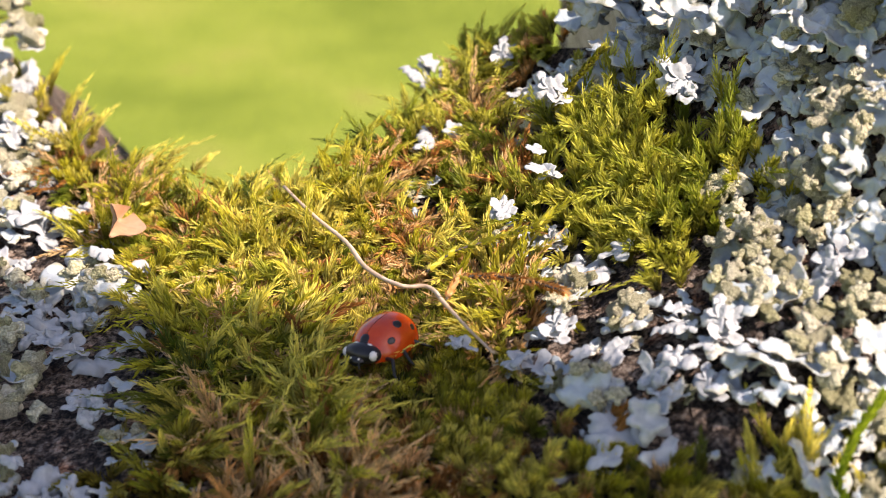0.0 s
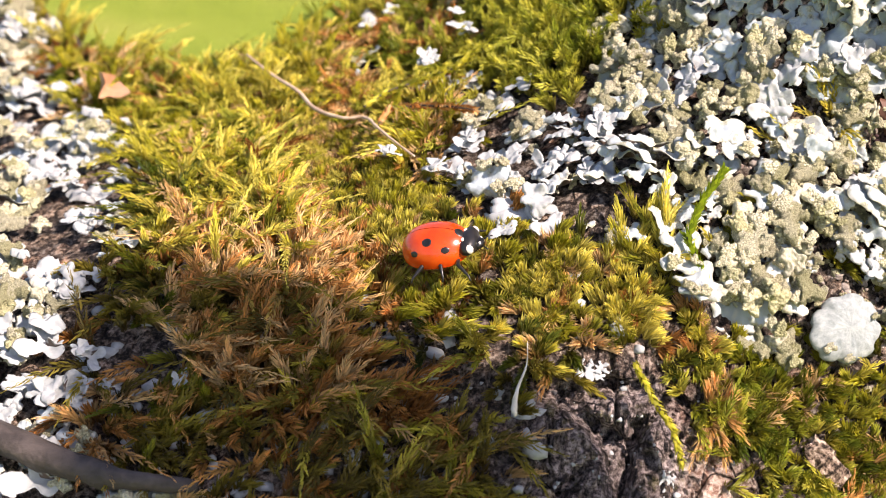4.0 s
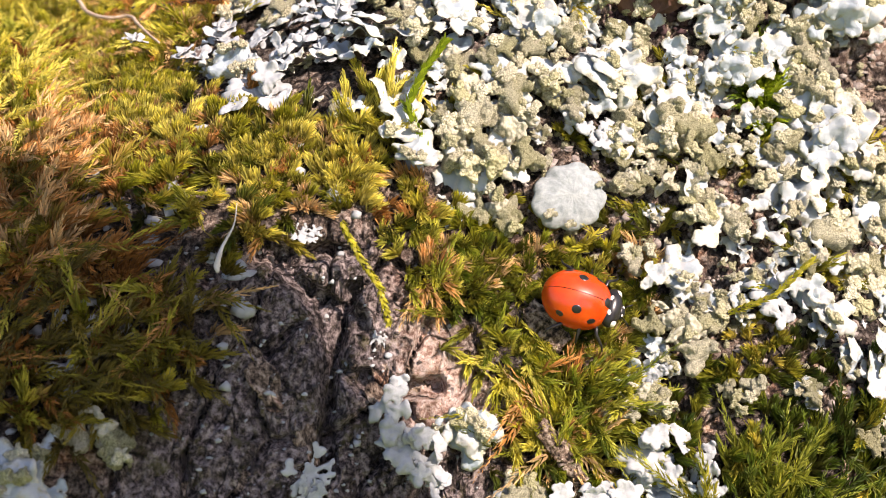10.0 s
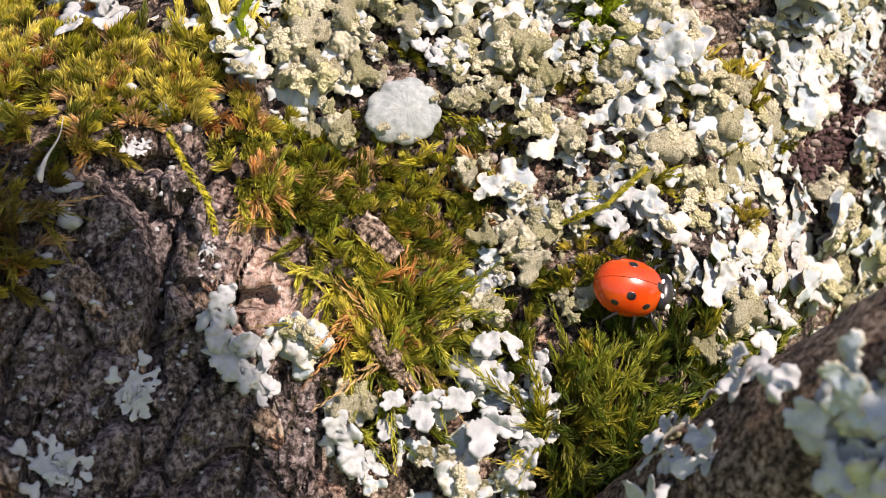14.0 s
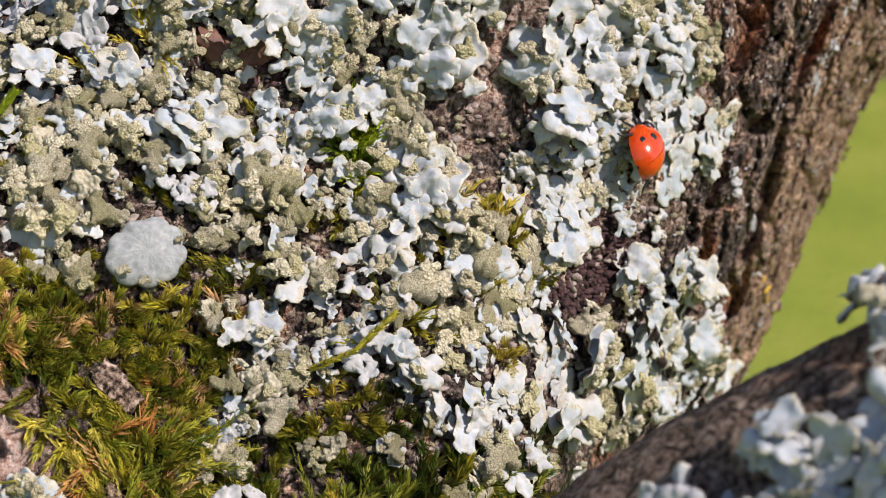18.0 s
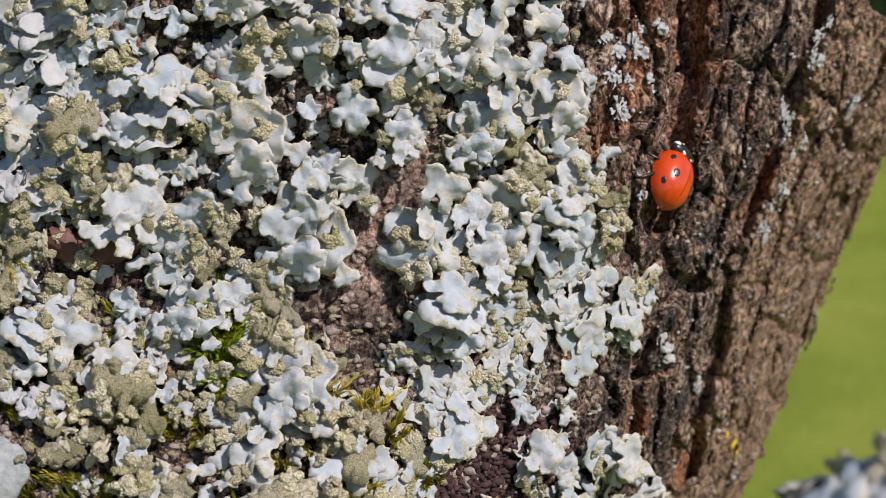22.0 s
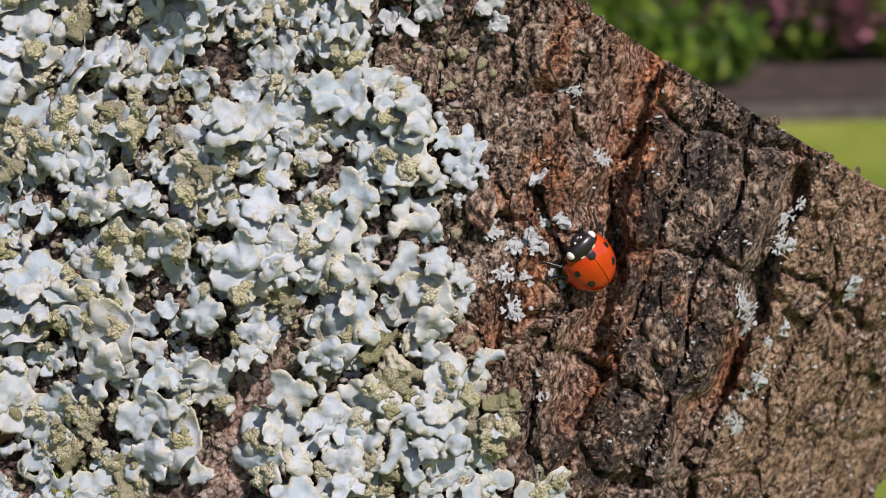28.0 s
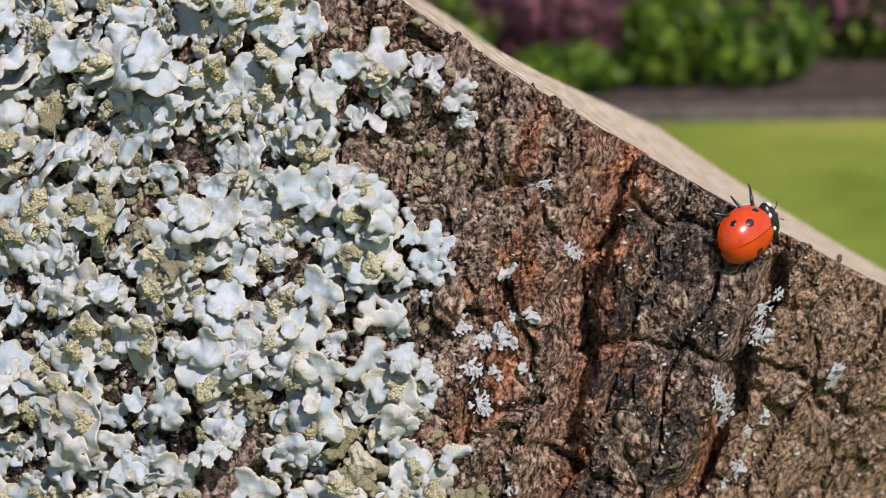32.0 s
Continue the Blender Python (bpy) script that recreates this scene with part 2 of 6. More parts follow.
def soredia_material():
    m = Mat("soredia", 0.95, spec=0.1)
    tone = m.ramp(m.random(), (0.0, (0.47, 0.46, 0.27)), (0.4, (0.60, 0.58, 0.40)), (0.75, (0.72, 0.70, 0.55)), (1.0, (0.56, 0.52, 0.36)))
    g = m.noise(5200, 5, 0.75)
    grain = m.voronoi(9000)
    c = m.mix(1.0, tone, m.ramp(g, (0.34, (0.62, 0.62, 0.56)), (0.52, (1.0, 1.0, 0.97)), (0.68, (1.25, 1.25, 1.2))), "MULTIPLY")
    c = m.mix(1.0, c, m.ramp(grain, (0.25, (1.15, 1.15, 1.13)), (0.8, (0.80, 0.80, 0.74))), "MULTIPLY")
    m.color(c)
    grit = m.node("ShaderNodeMath")
    grit.operation = "MULTIPLY_ADD"
    grit.inputs[1].default_value = -0.7
    m.link(grain, grit.inputs[0])
    m.link(g, grit.inputs[2])
    m.bump(grit.outputs[0], 1.0, 0.0004)
    return m.m


def moss_material(name, stops, share=0.42):
    """Leaves shaded from shoot to shoot and from base to tip."""
    m = Mat(name, 0.5, spec=0.35)
    tint = m.attr("tint").outputs["Fac"]
    c = m.ramp(tint, *stops)
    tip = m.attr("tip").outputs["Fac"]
    # brown towards the base, with shade between the shoots put into the colour
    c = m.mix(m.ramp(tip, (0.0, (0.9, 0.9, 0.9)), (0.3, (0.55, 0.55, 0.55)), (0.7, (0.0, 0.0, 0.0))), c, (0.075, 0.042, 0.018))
    c = m.mix(1.0, c, m.ramp(m.island(), (0.0, (0.55, 0.58, 0.55)), (1.0, (1.3, 1.25, 1.15))), "MULTIPLY")
    m.color(c)
    m.leafy(c, share)
    return m.m


def plain(name, c1, c2, scale, rough=0.7, bump=0.3, dist=0.0004, spec=0.4):
    m = Mat(name, rough, spec=spec)
    n = m.noise(scale, 5, 0.6)
    m.color(m.ramp(n, (0.3, c1), (0.7, c2)))
    if bump:
        m.bump(n, bump, dist)
    return m.m


def lawn_material():
    m = Mat("lawn_turf", 0.9, spec=0.1)
    a = m.ramp(m.noise(1.3, 6, 0.65), (0.32, (0.18, 0.26, 0.033)), (0.5, (0.28, 0.365, 0.052)), (0.68, (0.40, 0.44, 0.085)))
    b = m.ramp(m.noise(60, 5, 0.7), (0.3, (0.6, 0.65, 0.6)), (0.7, (1.25, 1.2, 1.2)))
    dry = m.ramp(m.noise(2.6, 4, 0.6), (0.62, (0, 0, 0)), (0.75, (0.6, 0.6, 0.6)))
    m.color(m.mix(1.0, m.mix(dry, a, (0.30, 0.25, 0.08)), b, "MULTIPLY"))
    m.bump(m.noise(90, 4, 0.7), 0.8, 0.02)
    return m.m


SHELL = plain("shell_lichen", (0.20, 0.24, 0.24), (0.38, 0.42, 0.41), 1200, 0.8, 0.6, 0.0003, 0.2)
CREAM = plain("cream_soredia", (0.38, 0.37, 0.26), (0.56, 0.54, 0.42), 2600, 0.95, 0.7, 0.0003, 0.1)
BARK, WOOD, LICHEN, PALE, SOREDIA = bark_material(), wood_material(), lichen_material(), white_lichen_material(), soredia_material()
Y1, Y2, Y3 = (0.26, 0.27, 0.020), (0.60, 0.57, 0.05), (0.86, 0.78, 0.17)
MOSS_YELLOW = moss_material("moss_yellow", ((0.0, (0.11, 0.14, 0.012)), (0.35, Y1), (0.7, Y2), (1.0, Y3)))
MOSS_GREEN = moss_material("moss_green", ((0.0, (0.05, 0.085, 0.008)), (0.4, (0.17, 0.20, 0.02)), (0.75, (0.42, 0.41, 0.04)), (1.0, (0.74, 0.63, 0.11))))
MOSS_LIME = moss_material("moss_lime", ((0.0, (0.05, 0.09, 0.01)), (0.4, (0.16, 0.22, 0.02)), (0.75, (0.38, 0.43, 0.04)), (1.0, (0.64, 0.63, 0.10))))
MOSS_DEEP = moss_material("moss_deep", ((0.0, (0.015, 0.034, 0.006)), (0.45, (0.06, 0.105, 0.012)), (0.8, (0.17, 0.24, 0.025)), (1.0, (0.36, 0.40, 0.05))))
MOSS_RUST = moss_material("moss_rust", ((0.0, (0.10, 0.04, 0.015)), (0.45, (0.46, 0.20, 0.05)), (0.75, (0.80, 0.43, 0.14)), (1.0, (0.90, 0.64, 0.33))))
MOSS_OLIVE = moss_material("moss_olive", ((0.0, (0.07, 0.055, 0.016)), (0.45, (0.23, 0.18, 0.035)), (0.8, (0.42, 0.36, 0.05)), (1.0, (0.52, 0.32, 0.11))))
MOSS_BRIGHT = moss_material("moss_bright", ((0.0, (0.05, 0.10, 0.006)), (0.5, (0.20, 0.31, 0.015)), (1.0, (0.42, 0.52, 0.03))))
ROOT = plain("root_bark", (0.42, 0.29, 0.19), (0.72, 0.57, 0.42), 700)
DEADLEAF = plain("dead_leaf", (0.33, 0.17, 0.08), (0.60, 0.38, 0.24), 300)
CHIPWOOD = plain("weathered_chip", (0.10, 0.06, 0.045), (0.30, 0.20, 0.15), 500, 0.85, 0.8, 0.0006)
STICK = plain("dark_stick", (0.03, 0.025, 0.022), (0.11, 0.09, 0.08), 400, 0.7, 0.7, 0.0006)
BROWNCUP = plain("brown_cup", (0.07, 0.03, 0.02), (0.20, 0.10, 0.07), 600, 0.6)
MAROON = plain("maroon_crust", (0.022, 0.010, 0.010), (0.085, 0.045, 0.045), 900, 0.8, 0.8, 0.0004)
YELLOWCRUST = plain("yellow_crust", (0.55, 0.36, 0.02), (0.78, 0.58, 0.05), 900)
CHAFF = plain("lichen_chaff", (0.16, 0.12, 0.10), (0.46, 0.42, 0.37), 1400, 0.9, 0.8, 0.0004, 0.2)
STRAW = plain("straw_seed", (0.55, 0.50, 0.38), (0.80, 0.76, 0.66), 900)

# ---------------------------------------------------------------- the trunk's form
# The bark face is laid out in millimetres: a to the right, b up the face, d into the tree.
ORIGIN = np.array((0.0, 0.0, 1.15))
TILT = radians(18)
AX_A = np.array((1.0, 0.0, 0.0))
AX_B = np.array((0.0, math.sin(TILT), math.cos(TILT)))
AX_D = np.array((0.0, math.cos(TILT), -math.sin(TILT)))
SWELL = ((-0.4, -1.8, -0.8, -0.6), (-3.0, -3.6, -3.9, 1.6), (0.7, 1.8, -0.6, -0.5),
         (0.4, 0.1, -0.5, 0.6), (-0.4, -0.1, 0.0, -1.8), (1.3, -0.3, 2.3, 1.3))


def ease(x):
    x = np.clip(x, 0, 1)
    return x * x * (3 - 2 * x)


def depth(a, b):
    """How far the smooth bark face lies behind the plane of the layout."""
    a, b = np.asarray(a, float), np.asarray(b, float)
    out = 0.0165 * np.maximum(a - 0.45 * b, 0) ** 2                   # rounds away to the bare edge
    c = b + 10 - 0.24 * (np.minimum(a, -50) + 50)
    up = np.logaddexp(0, c / 2.5) * 2.5
    down = np.logaddexp(0, -c / 3) * 3
    out = out + 2.3 * ease((-25 - a) / 45) * up / (1 + up / 120)      # the mossy saddle of the fork
    out = out - (0.35 + 0.45 * ease((-15 - a) / 40)) * down / (1 + down / 60)
    u, v = np.clip((a + 110) / 180, 0, 1) * np.pi, np.clip((b + 50) / 95, 0, 1) * np.pi
    for i, row in enumerate(SWELL):
        for j, k in enumerate(row):
            out = out + k * np.cos(i * u) * np.cos(j * v)
    return out


def to_world(a, b, d):
    p = np.stack(np.broadcast_arrays(a, b, d), -1).astype(float) / 1000
    return ORIGIN + p[..., :1] * AX_A + p[..., 1:2] * AX_B + p[..., 2:] * AX_D


def spot(a, b, lift=0.0):
    """The world place and normal of a point on the face."""
    h = 0.8
    p = to_world(a, b, depth(a, b))
    n = np.cross(to_world(a + h, b, depth(a + h, b)) - p, to_world(a, b + h, depth(a, b + h)) - p)
    n = n / np.linalg.norm(n)
    return Vector(p + n * lift / 1000), Vector(n)


def seat(a, b, turn=0.0, lift=0.0, lean=0.0, lean_way=0.0):
    """A pose on the face: z out of the bark, x along the layout's a turned by turn degrees."""
    p, n = spot(a, b, lift)
    x = Vector(AX_A) - n * Vector(AX_A).dot(n)
    x.normalize()
    y = n.cross(x)
    m = Matrix((x, y, n)).transposed().to_4x4()
    m.translation = p
    return m @ pose(0, 0, 0, 0, 0, lean_way) @ pose(0, 0, 0, lean) @ pose(0, 0, 0, 0, 0, turn - lean_way)


def edge_right(b):
    c = np.maximum(8 - b, 0)
    return 59.5 - 0.25 * c - 0.004 * c * c + 1.6 * (rough(b / 5.0, b * 0 + 3.3, 3, 71) - 0.5)


def edge_top(a):
    saw = 40 - 0.70 * (a - 17) + 0.0021 * np.maximum(a - 17, 0) ** 2
    x = a + 88
    crest = np.minimum(-3 + np.where(x > 0, 0.032, 0.0155) * x * x, 15)
    return np.where(a < -52, np.minimum(saw, crest), saw)


ZONES = {
    "saddle": ((-128, 20), (-104, 6), (-82, 3), (-74, 4), (-72, -3), (-63, -2), (-60, -8), (-66, -11), (-71, -13), (-79, -13), (-89, -15), (-94, -9), (-103, -3), (-110, 4)),
    "cushion": ((-59, 6), (-55, 8), (-50, 10), (-45.5, 9.5), (-44.5, 7), (-46, 4), (-48, -2), (-53, -3.5), (-56, -3), (-60, -0.5)),
    "crest": ((-70, 14), (-66, 19), (-56, 20), (-57, 15), (-61, 12), (-64, 9), (-62, 4), (-60, -1), (-64, -2), (-68, 1), (-76, 3), (-75, 8)),
    "band": ((-90, -13), (-84, -10), (-67, -10), (-60, -14), (-54, -15), (-46, -16), (-40, -19), (-40, -24), (-51, -24), (-60, -24), (-68, -19), (-71, -17), (-83, -17), (-88, -19)),
    "rust": ((-84, -16), (-70, -15), (-67, -19), (-69, -25), (-72, -29), (-81, -28), (-85, -22)),
    "shade": ((-93, -19), (-88, -18), (-83, -20), (-67, -21), (-52, -24), (-55, -31), (-54, -38), (-71, -40), (-82, -36), (-90, -33)),
    "mid": ((-44, -24), (-32, -25), (-22, -28), (-24, -36), (-23, -42), (-29, -46), (-34, -43), (-38, -35), (-42, -32)),
    "deep": ((-23, -40), (-19.5, -37), (-15.5, -35), (-9.5, -34.5), (-5.5, -37), (-4, -39), (-1, -40.5), (3, -42), (5, -47), (0, -52), (-9, -58), (-20, -58), (-17, -46), (-24, -42)),
    "tuft": ((-12.8, -12), (-10.8, -11), (-9.2, -14), (-9.6, -16.6), (-11.4, -16.8), (-12.2, -14.2)),
    "grey": ((-55, -27), (-44, -24), (-41, -32), (-41, -41), (-34, -44), (-35, -62), (-75, -62), (-66, -44), (-59, -37)),
    "pink": ((-41.8, -30.5), (-38.8, -31.5), (-37.5, -35.5), (-34, -38), (-33.5, -42), (-38, -42), (-41.5, -39.5), (-42.3, -36)),
    "right": ((18, 19), (19, 3), (26, -6), (26, -15), (16, -16), (23, -26), (34, -40), (60, -40), (70, 20), (41, 30)),
    "top": ((5, 42), (11, 31), (13, 24), (22, 22), (24, 13), (20, 2), (30, -2), (60, 0), (60, 30), (20, 60)),
    "streak": ((4.4, 2.3), (6.2, 2.7), (6.6, -1.4), (3.3, -3.6), (2.7, -7.8), (4, -10), (0.3, -11), (-4.7, -9.8), (-4.2, -7.6), (-1, -5.8), (0.6, -1.7)),
    "purple": ((9, -19), (18, -20), (19, -27), (9, -28), (5, -26)),
    "hollow": ((-25, -4), (-16, -3), (-15, -7), (-22, -8)),
}


def inside(zone, a, b):
    """Which points lie in a zone of the layout."""
    a, b = np.asarray(a, float), np.asarray(b, float)
    hit, pts = np.zeros(np.broadcast(a, b).shape, bool), ZONES[zone]
    for (x0, y0), (x1, y1) in zip(pts, pts[1:] + pts[:1]):
        if y0 != y1:
            hit ^= ((y0 > b) != (y1 > b)) & (a < (x1 - x0) * (b - y0) / (y1 - y0) + x0)
    return hit


def soft_inside(zone, a, b, width=2.0):
    out = np.zeros(np.broadcast(a, b).shape)
    for k in range(8):
        out = out + inside(zone, a + width * math.cos(k * 0.785), b + width * math.sin(k * 0.785))
    return out / 8


def lattice(x, y, seed):
    h = np.sin(x * 127.1 + y * 311.7 + seed * 74.7) * 43758.5453
    return h - np.floor(h)


def value_noise(x, y, seed=0):
    xi, yi = np.floor(x), np.floor(y)
    fx, fy = ease(x - xi), ease(y - yi)
    top = lattice(xi, yi, seed) * (1 - fx) + lattice(xi + 1, yi, seed) * fx
    low = lattice(xi, yi + 1, seed) * (1 - fx) + lattice(xi + 1, yi + 1, seed) * fx
    return top * (1 - fy) + low * fy


def rough(x, y, octaves, seed):
    out, k, total = 0.0, 1.0, 0.0
    for i in range(octaves):
        out, total = out + k * value_noise(x * 2**i, y * 2**i, seed + i), total + k
        k *= 0.55
    return out / total


def cells(x, y, seed):
    """Distance to the nearest border between scattered cells, and a number for each cell."""
    xi, yi = np.floor(x), np.floor(y)
    best, second, who = np.full(x.shape, 9.0), np.full(x.shape, 9.0), np.zeros(x.shape)
    for dx in (-1, 0, 1):
        for dy in (-1, 0, 1):
            cx, cy = xi + dx, yi + dy
            px, py = cx + 0.15 + 0.7 * lattice(cx, cy, seed), cy + 0.15 + 0.7 * lattice(cx, cy, seed + 9)
            dist = np.hypot(px - x, py - y)
            near = dist < best
            second = np.where(near, best, np.minimum(second, dist))
            who = np.where(near, lattice(cx, cy, seed + 17), who)
            best = np.where(near, dist, best)
    return second - best, who


# Deep fissures of the bark: half width and depth in millimetres, and the way that they take.
FISSURES = (
    (1.5, 4.2, ((34.5, 29), (32.2, 21.4), (30.7, 12.9), (30.0, 5.2), (27.2, -4.1))),
    (1.1, 3.6, ((45.8, 18), (43.2, 11.0), (40.5, 1.8), (36.6, -5.2), (34.8, -15), (32, -30))),
    (0.8, 2.6, ((32.0, -8.7), (27.2, -12.6), (25.4, -19.0), (25, -28))),
    (0.6, 2.0, ((24.0, 5.2), (29.9, 6.3))),
    (0.35, 1.3, ((43.2, 11), (47, 9), (52, 3))),
    (0.9, 2.6, ((-53.7, -25.3), (-47.8, -32.4), (-47.3, -35.9), (-49, -46))),
    (0.7, 2.0, ((-54.0, -26.6), (-47.2, -27.1))),
    (0.9, 2.4, ((-46.4, -30.1), (-47.5, -35.8), (-39.7, -37.9))),
    (0.8, 2.2, ((8, 33), (10, 26), (8, 20))),
)


def fissure(a, b):
    """How deep the fissures cut at a point."""
    out = np.zeros(np.shape(a))
    wa, wb = a + 1.1 * (rough(a / 3, b / 3, 2, 61) - 0.5) * 2, b + 1.1 * (rough(a / 3, b / 3, 2, 67) - 0.5) * 2
    for half, deep, way in FISSURES:
        for (x0, y0), (x1, y1) in zip(way, way[1:]):
            k = np.clip(((wa - x0) * (x1 - x0) + (wb - y0) * (y1 - y0)) / ((x1 - x0) ** 2 + (y1 - y0) ** 2), 0, 1)
            dist = np.hypot(wa - x0 - k * (x1 - x0), wb - y0 - k * (y1 - y0))
            out = np.maximum(out, deep * np.exp(-(dist / half) ** 4))
    return out


def relief(a, b):
    """Bark relief in millimetres, outwards: plates parted by fissures that run up the stem."""
    u, v = a - 0.33 * b, b + 0.33 * a
    bu, bv = 2.4 * (rough(u / 5, v / 5, 3, 5) - 0.5), 2.4 * (rough(u / 5, v / 5, 3, 6) - 0.5)
    big, big_id = cells((u + bu) / 5.0, (v + 1.6 * bv) / 11.0, 3)
    small, small_id = cells((u + 0.8 * bu) / 1.3, (v + bv) / 4.2, 13)
    grain = 0.5 - np.abs(2 * rough(u / 1.0, v / 1.8, 4, 31) - 1)
    fibre = 0.5 - np.abs(2 * rough((u + 0.5 * bu) / 0.6, v / 4.5, 3, 83) - 1)
    scale, scale_id = cells((u + 0.5 * bu) / 0.75, (v + 0.7 * bv) / 1.5, 23)
    bare = np.clip(soft_inside("right", a, b) + soft_inside("top", a, b), 0, 1)
    grey = np.clip(soft_inside("grey", a, b) + 0.4 * soft_inside("mid", a, b), 0, 1)
    work = np.clip(0.35 + bare + 0.9 * grey, 0, 1)
    calm = 1 - 0.2 * bare * ease((a - 0.33 * b - 39) / 4)
    out = 1.0 * (rough(a / 9, b / 9, 3, 41) - 0.5) + work * (0.45 * grain + 0.55 * fibre) + work * 0.5 * (scale_id - 0.5)
    out = out + calm * work * (1.0 * (big_id - 0.5) - 1.5 * np.exp(-(big / 0.09) ** 2))
    out = out + calm * work * (0.55 * (small_id - 0.5) - 0.45 * np.exp(-(small / 0.12) ** 2))
    out = out + grey * 1.6 * (rough(a / 14, b / 14, 2, 51) - 0.4)
    return out - fissure(a, b)


# ---------------------------------------------------------------- mesh helpers
MM = 0.001


def mesh(name, verts, faces, material=None, smooth=True, attrs=None):
    me = bpy.data.meshes.new(name)
    verts = np.asarray(verts, float)
    if isinstance(faces, np.ndarray):
        n, k = faces.shape
        me.vertices.add(len(verts))
        me.vertices.foreach_set("co", verts.ravel())
        me.loops.add(n * k)
        me.loops.foreach_set("vertex_index", faces.ravel().astype(np.int32))
        me.polygons.add(n)
        me.polygons.foreach_set("loop_start", np.arange(0, n * k, k, dtype=np.int32))
        me.update(calc_edges=True)
    else:
        me.from_pydata([tuple(v) for v in verts], [], [tuple(f) for f in faces])
    me.polygons.foreach_set("use_smooth", np.full(len(me.polygons), smooth))
    for key, values in (attrs or {}).items():
        values = np.asarray(values, np.float32)
        if values.ndim == 2:
            at = me.attributes.new(key, "FLOAT_COLOR", "POINT")
            at.data.foreach_set("color", np.c_[values, np.ones(len(values), np.float32)].ravel())
        else:
            at = me.attributes.new(key, "FLOAT", "POINT")
            at.data.foreach_set("value", values)
    if material:
        me.materials.append(material)
    me.update()
    return me


def grid_faces(rows, cols):
    i = np.arange((rows - 1) * (cols - 1))
    p = i // (cols - 1) * cols + i % (cols - 1)
    return np.stack([p, p + 1, p + cols + 1, p + cols], 1)


def tube(points, radii, sides=8, wobble=0.0, seed=0):
    """A tapered, closed tube along points: vertices and faces."""
    pts = [Vector(p) for p in points]
    rng = random.Random(seed)
    verts, faces, up = [], [], Vector((0.3, 0.2, 1))
    for i, p in enumerate(pts):
        way = (pts[min(i + 1, len(pts) - 1)] - pts[max(i - 1, 0)]).normalized()
        x = way.cross(up).normalized()
        y = way.cross(x)
        for k in range(sides):
            an = 2 * math.pi * k / sides
            r = radii[i] * (1 + wobble * (rng.random() - 0.5))
            verts.append(p + x * r * math.cos(an) + y * r * math.sin(an))
    for i in range(len(pts) - 1):
        for k in range(sides):
            a, b = i * sides + k, i * sides + (k + 1) % sides
            faces.append((a, b, b + sides, a + sides))
    faces += [tuple(range(sides - 1, -1, -1)), tuple(range((len(pts) - 1) * sides, len(pts) * sides))]
    return verts, faces


def part(name, me, parent, label="", m=None):
    ob = new(name, me)
    ob.parent = parent
    if m is not None:
        ob.matrix_basis = m
    return tagged(ob, label)


def thing(name, label, category, group="", m=None, me=None):
    ob = new(name, me)
    if m is not None:
        ob.matrix_basis = m
    return tagged(ob, label, category, group)


